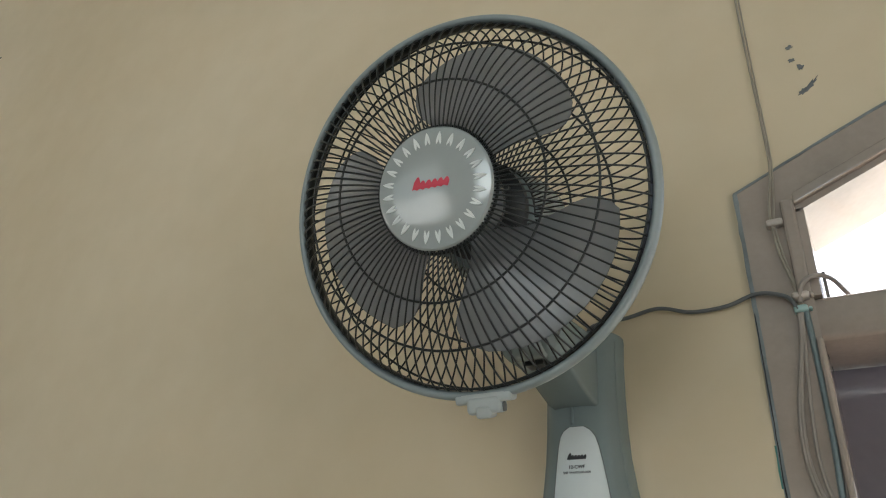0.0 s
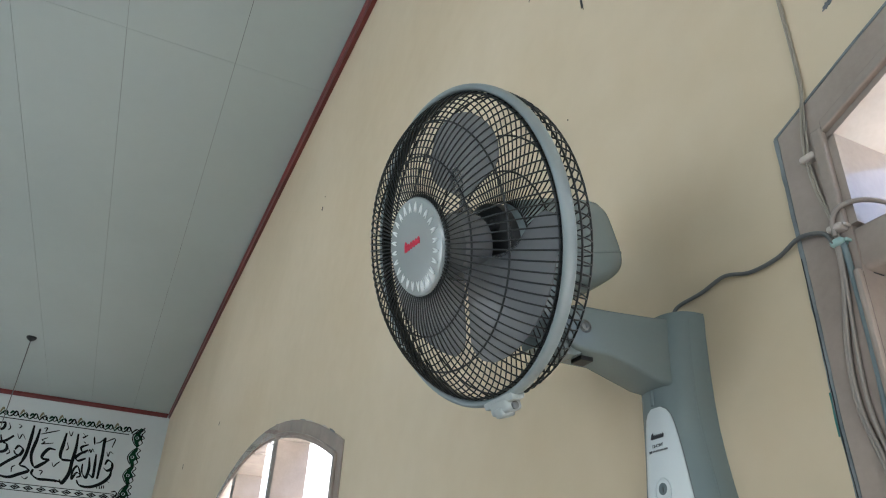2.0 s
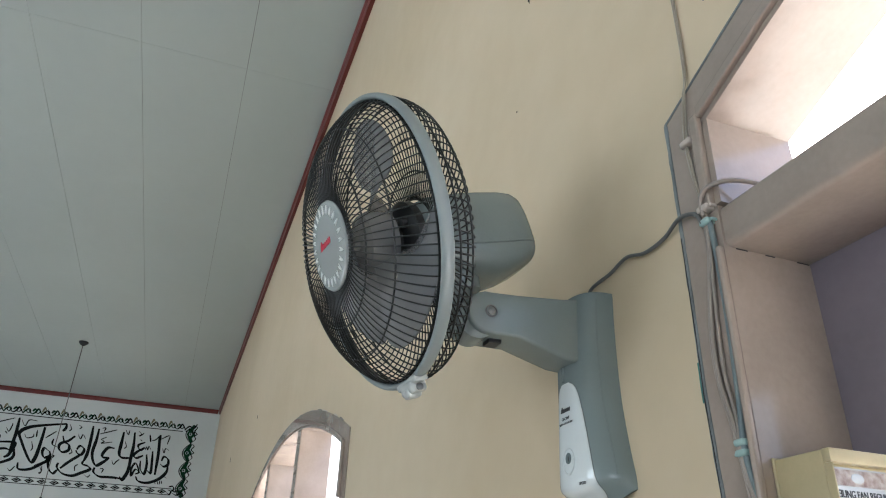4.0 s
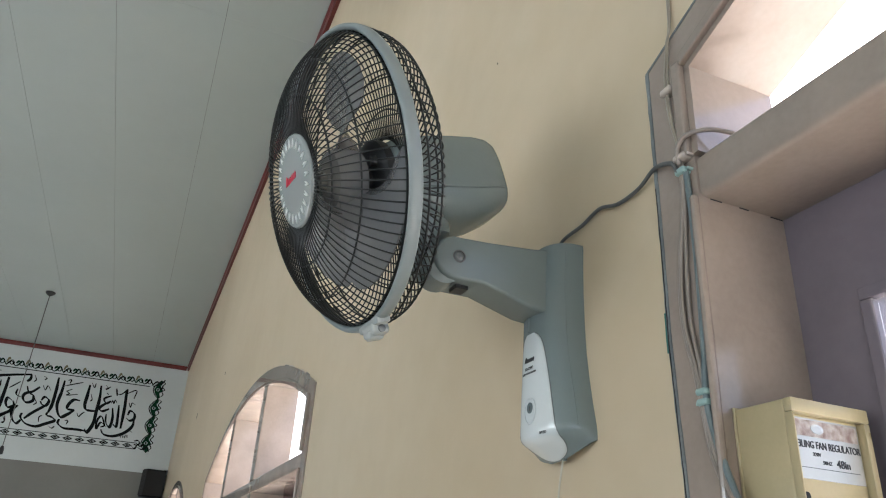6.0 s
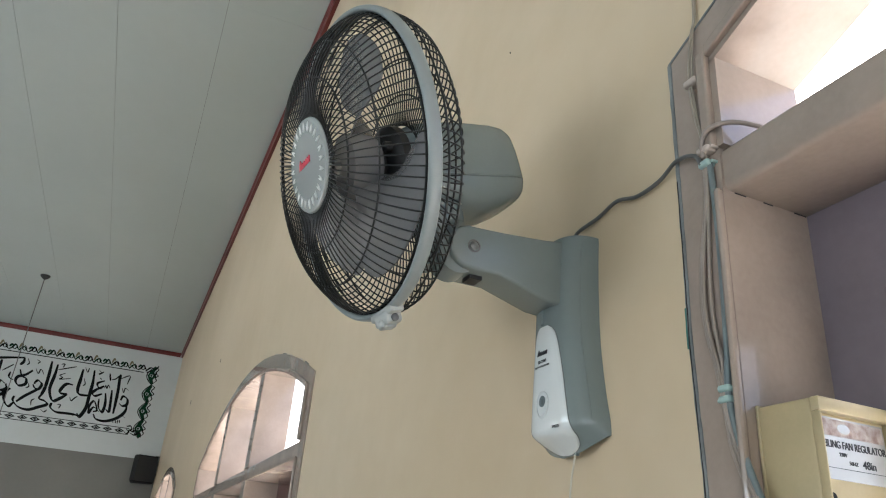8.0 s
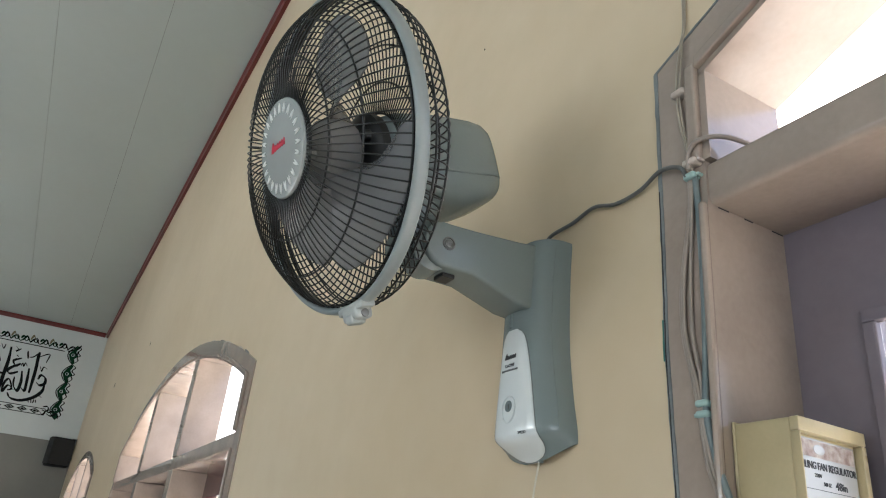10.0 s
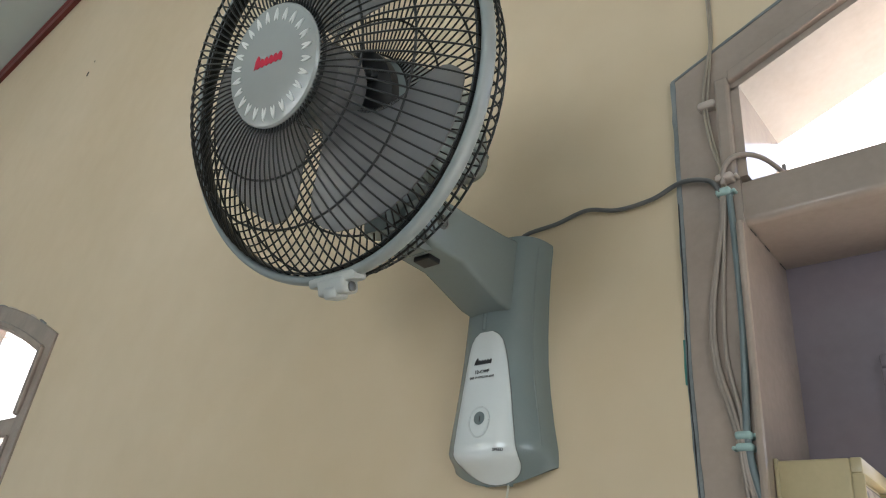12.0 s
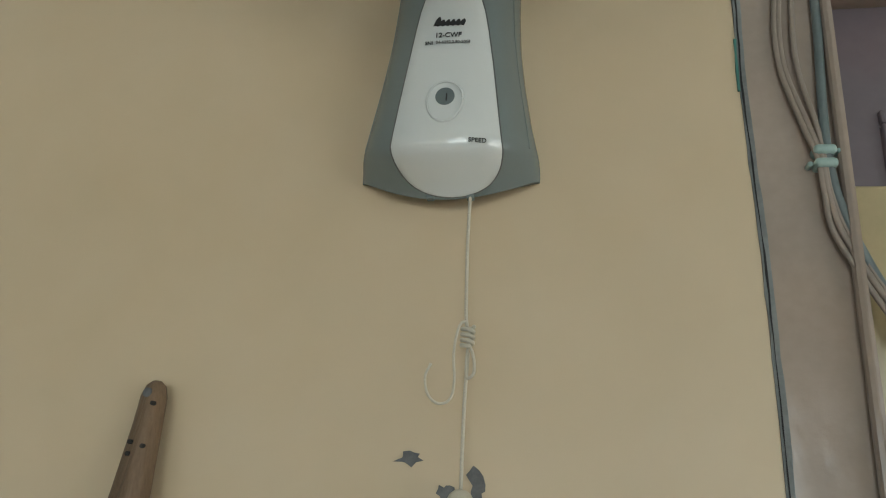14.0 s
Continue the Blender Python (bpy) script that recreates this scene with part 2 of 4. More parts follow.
bm = box((END - 0.15, SOUTH, 2.70), (END, 0, CEIL))
tagged(part("wall_west", bm, M_WHITE_WALL), "white painted end wall above the grey dado", "wall", kind="structure")
bm = box((END - 0.15, SOUTH, 0), (END + 0.004, 0, 2.70))
tagged(part("wall_west_dado", bm, M_GREY_WALL), "grey lower part of the end wall", "wall", kind="structure")
# unseen rear wall, its doorway assumed for the fill lamp there
bm = box((EAST, SOUTH, 0), (EAST + 0.15, -5.0, CEIL))
add_to(bm, box((EAST, -2.2, 0), (EAST + 0.15, 0, CEIL)))
add_to(bm, box((EAST, -5.0, 2.75), (EAST + 0.15, -2.2, CEIL)))
tagged(part("wall_east", bm, M_WALL), "unseen plain cream wall with an assumed doorway", "wall", kind="structure")
bm = box((END - 0.15, SOUTH - 0.15, -0.1), (EAST + 0.15, 0.15, 0))
tagged(part("floor", bm, M_FLOOR), "pale glazed tile floor", "floor", kind="structure")
bm = box((-60, -60, -0.3), (60, 60, -0.11))
tagged(part("ground", bm, M_GROUND), "pale concrete yard outside", "ground", kind="structure")

# unseen slab, added so its eaves keep some sky light off the reveals
bm = box((END - 0.6, SOUTH - 1.0, CEIL + 0.12), (EAST + 0.6, 0.8, CEIL + 0.22))
tagged(part("roof", bm, M_GAP), "unseen roof slab, eaves added to shade the window reveals", "roof", kind="structure")

# boarded ceiling: long boards with fine open joints, all in one mesh
bm = box((END - 0.15, SOUTH - 0.15, CEIL + 0.006), (EAST + 0.15, 0.15, CEIL + 0.10))
ceiling_back = tagged(part("ceiling_backing", bm, M_GAP), "dark gaps above the ceiling boards", "ceiling", kind="structure")
bm = bmesh.new()
rng = random.Random(4)
joints_y = [0.0, -0.505, -1.04, -1.565]
while joints_y[-1] > SOUTH:
    joints_y.append(joints_y[-1] - 0.53)
joints_x = [EAST, 0.08, -2.42, END]
for a, b in zip(joints_y, joints_y[1:]):
    for xa, xb in zip(joints_x, joints_x[1:]):
        g = rng.uniform(0.0006, 0.0014)
        dz = rng.uniform(0, 0.0012)
        add_to(bm, box((xb + g, max(b, SOUTH) + g, CEIL + dz), (xa - g, a - g, CEIL + 0.008)))
tagged(part("ceiling", bm, M_CEIL), "pale grey painted ceiling boards with fine joints", "ceiling", kind="structure")


def moulding(name, a, b, inward, label):
    """A small stepped cornice strip under the ceiling, from a to b."""
    a, b, n = Vector(a), Vector(b), Vector(inward)
    prof = [(0, 0), (0.034, 0), (0.034, -0.012), (0.024, -0.024), (0.020, -0.056), (0, -0.056)]
    bm = loft([[a + n * p + Vector((0, 0, q)) for p, q in prof], [b + n * p + Vector((0, 0, q)) for p, q in prof]])
    return tagged(part(name, bm, M_TRIM), label, "trim", kind="structure")


moulding("trim_north", (END, -0.001, CEIL - 0.002), (EAST, -0.001, CEIL - 0.002), (0, -1, 0), "dark red painted cornice strip")
moulding("trim_west", (END + 0.001, SOUTH, CEIL - 0.002), (END + 0.001, -0.036, CEIL - 0.002), (1, 0, 0), "dark red painted cornice strip")

# ---- arched windows ----


def arched_window(name, w, label, leaf_material, near, depth=0.103, rail=0.0):
    x0, x1, spring, rise, tb, tt = w
    top = thing(name, label, "window", ((x0 + x1) / 2, 0, SILL), kind="structure")
    inv = Matrix.Translation((-(x0 + x1) / 2, 0, -SILL))

    def piece(nm, bm, material, lab="", parent=top, smooth=None):
        if parent is top:
            bm.transform(inv)
        return part(nm, bm, material, parent, lab, smooth)

    face = 0.059
    i0, i1 = x0 + face, x1 - face
    # posts and arched head of the frame, 4 mm proud of the plaster
    outer = arch_points(x0 + 0.002, x1 - 0.002, spring, rise)
    inner = [(i0 + (i1 - i0) * k / 28, arch_z(i0 + (i1 - i0) * k / 28, x0, x1, spring, rise) - face) for k in range(29)]
    piece("head", prism(outer + inner, -0.004, depth + 0.004), M_FRAME)
    s0 = arch_z(i0, x0, x1, spring, rise) - face
    piece("post", prism([(x0 + 0.002, SILL), (i0, SILL), (i0, s0), (x0 + 0.002, spring)], -0.004, depth + 0.004), M_FRAME)
    piece("post", prism([(i1, SILL), (x1 - 0.002, SILL), (x1 - 0.002, spring), (i1, s0)], -0.004, depth + 0.004), M_FRAME)
    # raised bead round the inner edge
    bead = 0.014
    lip, mid = 0.008, (x0 + x1) / 2
    o2 = [(x, z + bead) for x, z in inner]
    n2 = [(x, z - lip) for x, z in inner]
    piece("bead", prism(list(reversed(o2)) + inner, -0.013, -0.0035, "xz", 0.002), M_FRAME)
    piece("bead", prism(list(reversed([(x, z + 0.001) for x, z in inner])) + n2, -0.006, depth + 0.002), M_FRAME)
    for a, b, c, d in ((i0 - bead, i0 + lip, i0 - 0.006, i0 + 0.001), (i1 - lip, i1 + bead, i1 - 0.001, i1 + 0.006)):
        piece("bead", box((a, -0.013, tt), (b - lip if a < b - lip < i1 else b, -0.0035, s0 + 0.008), 0.003), M_FRAME)
        piece("bead", box((a + bead - 0.001 if a < mid else a, -0.006, tt), (b if a < mid else b - bead + 0.001, depth + 0.002, s0 - lip + 0.004)), M_FRAME)
        piece("bead", box((c, -0.012, SILL), (d, -0.0035, tb), 0.003), M_FRAME)
    piece("sill", box((x0 - 0.04, -0.04, SILL - 0.03), (x1 + 0.04, depth + 0.02, SILL), 0.006), M_FRAME)
    piece("transom", box((i0 - 0.010, -0.001, tb), (i1 + 0.010, depth + 0.013, tt), 0.007, 4), M_FRAME, smooth=60)
    span = (i1 - i0) / 3
    mulls = [i0 + span * k for k in (1, 2)]
    for mx in mulls:
        zt = arch_z(mx, x0, x1, spring, rise) - face + 0.005
        piece("mullion", box((mx - 0.045, -0.002, SILL), (mx + 0.045, depth + 0.003, tb), 0.003), M_FRAME)
        piece("mullion", box((mx - 0.045, -0.002, tt), (mx + 0.045, depth + 0.003, zt), 0.003), M_FRAME)
    # glazed leaves below the transom
    bays = [(i0, mulls[0] - 0.045), (mulls[0] + 0.045, mulls[1] - 0.045), (mulls[1] + 0.045, i1)]
    for a, b in bays:
        fr, top_z = near, tb - near - rail
        leaf = piece("leaf", box((a + fr, depth, top_z), (b - fr, depth + 0.035, tb)), leaf_material, "dark gloss painted leaf with a clear pane")
        for lo, hi in (((a, depth, SILL), (a + fr, depth + 0.035, tb)), ((b - fr, depth, SILL), (b, depth + 0.035, tb)),
                       ((a + fr, depth, SILL), (b - fr, depth + 0.035, SILL + 0.12))):
            bm = box(lo, hi)
            bm.transform(inv)
            part("rail", bm, leaf_material, leaf)
        for lo, hi in (((a + fr, depth - 0.006, top_z - 0.012), (b - fr, depth + 0.004, top_z)),
                       ((a + fr, depth - 0.006, SILL + 0.12), (a + fr + 0.012, depth + 0.004, top_z - 0.012)),
                       ((b - fr - 0.012, depth - 0.006, SILL + 0.12), (b - fr, depth + 0.004, top_z - 0.012))):
            bm = box(lo, hi, 0.002)
            bm.transform(inv)
            part("glazing_bead", bm, leaf_material, leaf)
        bm = box((a + fr, depth + 0.012, SILL + 0.12), (b - fr, depth + 0.016, top_z))
        bm.transform(inv)
        pane = part("pane", bm, M_PANE, leaf, "clear glass pane")
        pane.visible_shadow = False
    return top


arched_window("window_1", WINDOWS[0], "arched window with mauve gloss frame and dark purple leaves", M_PURPLE, 0.066, rail=0.032)
arched_window("window_2", WINDOWS[1], "arched window with mauve gloss frame and maroon leaves", M_MAROON, 0.075, 0.128)
arched_window("window_3", WINDOWS[2], "far arched window with mauve gloss frame", M_MAROON, 0.075)

bm = bmesh.new()
rows = []
for z, x in ((SILL, 0.2075), (1.0, 0.2025), (1.3, 0.1990), (1.60, 0.1955), (1.70, 0.1930), (1.80, 0.1890), (1.86, 0.1878), (1.96, 0.1870)):
    e = 0.0001 if z > 1.9 else 1.0
    rows.append([bm.verts.new(q) for q in ((0.06, 0.0003, z), (x - 0.012, 0.0003 - 0.0043 * e, z), (x, 0.0003 - 0.0049 * e, z), (x, 0.004, z), (0.06, 0.004, z))])
for ra, rb in zip(rows, rows[1:]):
    for k in range(5):
        bm.faces.new((ra[k], ra[(k + 1) % 5], rb[(k + 1) % 5], rb[k]))
tagged(part("wall_edge", bm, M_WALL), "cream plaster edge beside the window frame", "wall", kind="structure")
# grey filler and old paint along the edge of the near window, with an open crack
x0, x1, spring, rise = WINDOWS[0][:4]
rng = random.Random(9)


def ragged_strip(name, line, width, out, material, label, jitter=0.002, rng=rng):
    """A thin uneven strip on the wall along a line of (x, z), width to its left."""
    bm = bmesh.new()
    pts = []
    for (xa, za), (xb, zb) in zip(line, line[1:]):
        n = max(1, int(math.hypot(xb - xa, zb - za) / 0.012))
        pts += [(xa + (xb - xa) * k / n, za + (zb - za) * k / n) for k in range(n)]
    pts.append(line[-1])
    L, R = [], []
    for i, (x, z) in enumerate(pts):
        p, q = pts[max(0, i - 1)], pts[min(len(pts) - 1, i + 1)]
        d = Vector((q[0] - p[0], q[1] - p[1])).normalized()
        nx, nz = -d.y, d.x
        wl = width * rng.uniform(0.90, 1.08) + rng.uniform(0, jitter)
        L.append(bm.verts.new((x + nx * wl, -out, z + nz * wl)))
        R.append(bm.verts.new((x + nx * rng.uniform(-1, 0) * jitter, -out, z + nz * rng.uniform(-1, 0) * jitter)))
    for i in range(len(pts) - 1):
        bm.faces.new((L[i], R[i], R[i + 1], L[i + 1]))
    r = bmesh.ops.extrude_face_region(bm, geom=bm.faces[:])
    for v in [g for g in r["geom"] if isinstance(g, bmesh.types.BMVert)]:
        v.co.y = 0.0015
    return tagged(part(name, bm, material), label, "filler", kind="structure")


ragged_strip("trim_filler", [(0.2070, 1.0), (0.2000, 1.60), (0.1976, 1.70), (0.1924, 1.82), (0.1924, 1.95), (0.191, spring)], 0.0040, 0.0052, M_CAULK, "rough blue-grey filler along the window frame", 0.0007)
ragged_strip("trim_filler_arch", [(x0 + 0.03 * k, arch_z(x0 + 0.03 * k, x0, x1, spring, rise) - 0.001) for k in range(40)], 0.0024, 0.0049, M_CAULK, "thin blue-grey filler along the arched frame", 0.0006)
ragged_strip("trim_crack", [(0.2045, 1.0), (0.1973, 1.60), (0.1950, 1.70), (0.1899, 1.82), (0.1900, 1.90), (0.1890, 1.99)], 0.0002, 0.0057, M_CRACK, "open crack in the filler", 0.0007)
ragged_strip("trim_old_paint", [(0.1885, 1.812), (0.1878, 1.828), (0.1880, 1.852)], 0.0008, 0.0058, M_TEAL, "patch of old teal paint", 0.0007)


# joint gaps in the reveal under the transom
for k, (ya, yb) in enumerate(((0.010, 0.024), (0.046, 0.058), (0.086, 0.102))):
    bm = box((0.2465, ya, 1.9528), (0.2474, yb, 1.9541))
    tagged(part("trim_gap", bm, M_CRACK), "dark open joint under the transom", "gap", kind="structure")
bm = box((0.256, 0.101, 2.000), (0.260, 0.106, 2.075), 0.001)
tagged(part("window_stay", bm, M_CABLE), "thin dark metal stay in the upper window opening", "stay", kind="structure")

# ---- wall fan ----
fan = thing("wall_fan", "grey wall fan with black wire guard and white switch plate", "fan", (0, 0, 1.75))
fan_inv = Matrix.Translation((0, 0, -1.75))

BR = [(1.736, 0.0610, 0.0150), (1.741, 0.0611, 0.0215), (1.747, 0.0609, 0.0325), (1.752, 0.0606, 0.0425), (1.757, 0.0602, 0.0468), (1.765, 0.0590, 0.0476), (1.79, 0.0547, 0.0478), (1.82, 0.0494, 0.0478),
      (1.85, 0.0454, 0.0478), (1.88, 0.0436, 0.0475), (1.92, 0.0430, 0.0470), (1.955, 0.0436, 0.0455), (1.978, 0.0450, 0.0435), (1.985, 0.0444, 0.0405)]


def bow(x, z0):
    """The rows near the foot bow upward towards the corners."""
    if z0 >= 1.79:
        return z0
    low = 1.7318 + 0.0182 * min(1.0, abs(x) / 0.0608) ** 2
    return low + (z0 - 1.736) / 0.054 * (1.79 - low)


def unbow(x, z):
    if z >= 1.79:
        return z
    low = 1.7318 + 0.0182 * min(1.0, abs(x) / 0.0608) ** 2
    return max(1.736, 1.736 + (z - low) / (1.79 - low) * 0.054)


def br_at(z):
    for a, b in zip(BR, BR[1:]):
        if z <= b[0]:
            t = max(0.0, (z - a[0]) / (b[0] - a[0]))
            return a[1] + (b[1] - a[1]) * t, a[2] + (b[2] - a[2]) * t
    return BR[-1][1:]


def br_e(z):
    """How square the bracket's section is: rounder towards the foot."""
    return 2.1 + 0.5 * min(1.0, max(0.0, (z - 1.75) / 0.12))


def br_y(x, z):
    """The front of the bracket at x, z."""
    z0 = unbow(x, z)
    hw, dp = br_at(z0)
    return -dp * (max(0.0, 1 - abs(x / hw) ** br_e(z0))) ** (1 / br_e(z0))


rings = []
for z, hw, dp in BR:
    ring = []
    for k in range(29):
        a = math.pi * k / 28
        c, s = math.cos(a), math.sin(a)
        x, y = hw * math.copysign(abs(c) ** (2 / br_e(z)), c), -dp * abs(s) ** (2 / br_e(z))
        ring.append(Vector((x, y, bow(x, z))))
    rings.append(ring + [Vector((-hw, -0.0005, bow(hw, z))), Vector((hw, -0.0005, bow(hw, z)))])
bm = loft(rings)
bm.transform(fan_inv)
bracket = part("bracket", bm, M_GREY, fan, "grey moulded wall bracket", smooth=50)

# side seam of the bracket
for sx in (-1, 1):
    line = []
    for k in range(14):
        z = 1.765 + 0.21 * k / 13
        hw = br_at(z)[0]
        x = sx * hw * 0.93
        line.append((x, br_y(x, z) + 0.0002, z))
    bm = tube(line, 0.0007, 6, 2)
    bm.transform(fan_inv)
    part("seam", bm, M_GREY, bracket)

# white switch plate that follows the bracket's front
PL = []
for k in range(11):
    c = math.cos(radians(4 + 86 * k / 10))
    PL.append((1.7570 - 0.0242 * c, 0.0040 - 0.0352 * math.sqrt(1 - c * c), 0.0040 + 0.0352 * math.sqrt(1 - c * c)))
PL += [(1.765, -0.0302, 0.0380),
      (1.79, -0.0272, 0.0346), (1.815, -0.0240, 0.0312), (1.84, -0.0208, 0.0272), (1.855, -0.0185, 0.0243), (1.865, -0.0160, 0.0212),
      (1.871, -0.0122, 0.0170), (1.875, -0.0060, 0.0105)]
bm = bmesh.new()
grid, under = [], []
for z, a, b in PL:
    grid.append([bm.verts.new((a + (b - a) * k / 14, br_y(a + (b - a) * k / 14, z) - (0.0010 if k in (0, 14) else 0.0016), z)) for k in range(15)])
for r, q in zip(grid, grid[1:]):
    for k in range(14):
        bm.faces.new((r[k], r[k + 1], q[k + 1], q[k]))
r = bmesh.ops.extrude_face_region(bm, geom=bm.faces[:])
for v in [g for g in r["geom"] if isinstance(g, bmesh.types.BMVert)]:
    v.co.y += 0.004
bm.transform(fan_inv)
plate = part("switch_plate", bm, M_WHITE, fan, "white glossy switch plate", smooth=40)
# thin dark tube that draws the shadow gap round the plate
line = [(a - 0.0006, br_y(a, z) - 0.0003, z) for z, a, b in PL] + [(b + 0.0006, br_y(b, z) - 0.0003, z) for z, a, b in reversed(PL)]
bm = tube(line + [line[0]], 0.00032, 5, 2)
bm.transform(fan_inv)
part("plate_shadow_line", bm, M_CABLE, plate)


def on_plate(x, z, lift=0.0019):
    """Pose of flat print on the plate, facing the room."""
    y = br_y(x, z)
    slope = 0.6 * math.degrees(math.atan2(br_y(x + 0.004, z) - br_y(x - 0.004, z), 0.008))
    return pose(x, y - lift, z - 1.75, 90, 0, slope)


# dial: raised oval lip, grey window and pointer digit
yd = br_y(0.003, 1.788)
bm = tube([(0.003 + 0.0115 * math.cos(a), yd - 0.0018, 1.786 + (0.016 if math.sin(a) < 0 else 0.0125) * math.sin(a) - 1.75) for a in [2 * math.pi * k / 24 for k in range(25)]], 0.0010, 8, 2, 0.6)
part("dial_lip", bm, M_WHITE, plate, smooth=180)
bm = lathe([(0.0062, 0.0), (0.0062, 0.0005), (0.0058, 0.0007)], 28)
dial = part("dial", bm, M_GLASS, plate, "small grey speed window")
dial.matrix_basis = pose(0.003, yd - 0.0015, 0.0378)
writing("digit", "1", 0.0075, M_BLACK, plate, pose(0.0042, yd - 0.0026, 0.0343, 90))
writing("lettering", "SPEED", 0.0042, M_BLACK, plate, on_plate(0.0248, 1.7568, 0.0025))
writing("lettering", "12-CWF", 0.0050, M_BLACK, plate, on_plate(0.002, 1.8318, 0.0024))


def swash(length, height, slant=0.3, humps=6):
    """A brand mark as one slanted wavy patch, tallest at its start."""
    n = humps * 8
    top, low = [], []
    for k in range(n + 1):
        u = k / n
        h = height * (0.62 + 0.38 * abs(math.sin(u * humps * math.pi))) * (1.45 if u < 1.1 / humps else 1.0)
        top.append((u * length + h * slant, h))
        low.append((u * length, height * 0.16 * abs(math.sin(u * humps * math.pi + 0.6))))
    return prism(top + list(reversed(low)), -0.00025, 0.0002, "xz")


bm = swash(0.0205, 0.0052)
ob = part("brand_mark", bm, M_BLACK, plate, "black brand mark")
ob.matrix_basis = pose(-0.0085, br_y(0, 1.843) - 0.0021, 1.8405 - 1.75)
writing("lettering", "SNI", 0.0036, M_BLACK, plate, on_plate(-0.0105, 1.8268, 0.0024))
writing("lettering", "04-6292.2.80-2008", 0.0030, M_CABLE, plate, on_plate(0.0055, 1.8270, 0.0024))
# slim moulded rib between plate and arm
bm = tube([(-0.002, br_y(-0.002, z) - 0.0002, z - 1.75) for z in (1.8785, 1.884, 1.890, 1.896)], 0.0022, 8, 3)
part("rib", bm, M_GREY, bracket, smooth=180)
# cord outlets under the bracket
for x in (-0.009, 0.0175):
    bm = box((x - 0.0026, -0.0170, -0.0180), (x + 0.0026, -0.0115, -0.0130), 0.001)
    part("cord_outlet", bm, M_GREY, bracket)

# arm: side profile with a round knuckle
prof = [(-0.030, 1.896), (-0.030, 1.980), (-0.060, 1.975), (-0.120, 1.9695)]
for k in range(11):
    a = radians(80 + 195 * k / 10)
    prof.append((-0.158 + 0.0265 * math.cos(a), 1.9415 + 0.0265 * math.sin(a)))
prof += [(-0.120, 1.9155), (-0.060, 1.898)]
bm = prism(prof, -0.026, 0.026, "yz", 0.004)
bm.transform(fan_inv)
arm = part("arm", bm, M_GREY, fan, "grey hollow arm with tilt knuckle", smooth=40)
for sx in (-1, 1):
    bm = lathe([(0.0078, -0.002), (0.0078, 0.0006), (0.0062, 0.0008), (0.006, -0.001)], 24)
    ob = part("screw_recess", bm, M_CABLE, arm, smooth=40)
    ob.matrix_basis = pose(sx * 0.0262, -0.155, 0.1925, 0, 0, 90 * sx)
    bm = lathe([(0.0052, -0.001), (0.0052, 0.0012), (0.0035, 0.0022), (0.001, 0.0024)], 20)
    add_to(bm, box((-0.0032, -0.0029, -0.0006), (0.0032, -0.002, 0.0006)))
    add_to(bm, box((-0.0006, -0.0029, -0.0032), (0.0006, -0.002, 0.0032)))
    ob = part("screw", bm, M_STEEL, arm, "zinc cross-head screw", smooth=40)
    ob.matrix_basis = pose(sx * 0.0262, -0.155, 0.1925, 0, 0, 90 * sx)
bm = box((-0.010, -0.151, 1.9105), (0.010, -0.135, 1.9165), 0.001)
bm.transform(fan_inv)
part("slot", bm, M_DARK, arm)
bm = lathe([(0.021, -0.019), (0.0245, -0.017), (0.0245, 0.017), (0.021, 0.019)], 32)
bm.transform(Matrix.Translation((0, -0.1695, 1.9345 - 1.75)) @ Matrix.Rotation(radians(90), 4, 'Z'))
part("tilt_tongue", bm, M_GREY, fan, "grey tilt joint", smooth=40)
# head: leans down 19 degrees, swung a little to one side
TILT, PAN = -18.7, 5.0
tau = radians(TILT)
HEAD = pose(-0.011, -0.1926, 1.928 - 1.75, 0, 0, 0) @ Matrix.Rotation(-tau, 4, 'X') @ Matrix.Rotation(radians(PAN), 4, 'Z')
AX = 0.118
head = new("head")
head.parent = fan
head.matrix_basis = HEAD @ pose(0, 0, AX)
head.empty_display_size = 0.02


def superring(d, hw, hh, n=32, e=3.0, lift=0.0):
    out = []
    for k in range(n):
        a = 2 * math.pi * k / n
        c, s = math.cos(a), math.sin(a)
        out.append(Vector((hw * math.copysign(abs(c) ** (2 / e), c), -d, lift + hh * math.copysign(abs(s) ** (2 / e), s))))
    return out


secs = []
for y, hw, zt, zb, e in ((-0.022, 0.041, 0.036, -0.044, 2.2), (-0.012, 0.049, 0.042, -0.052, 2.6), (0, 0.052, 0.0450, -0.056, 3.2), (0.04, 0.053, 0.0462, -0.063, 4.2), (0.072, 0.053, 0.0462, -0.0685, 4.4),
                         (0.100, 0.052, 0.0455, -0.0640, 4.4), (0.118, 0.050, 0.0435, -0.0585, 4.2), (0.128, 0.046, 0.0395, -0.0545, 4.0), (0.135, 0.040, 0.0310, -0.0500, 3.6), (0.1400, 0.031, 0.0160, -0.0445, 3.2),
                         (0.1445, 0.019, -0.0040, -0.0385, 2.6), (0.1475, 0.008, -0.0200, -0.0320, 2.2)):
    secs.append((-y, hw, (zt - zb) / 2, e, (zt + zb) / 2))
motor = part("motor_housing", loft([superring(d, a, b, 36, e, l) for d, a, b, e, l in secs]), M_GREY, head, "grey motor housing", smooth=55)
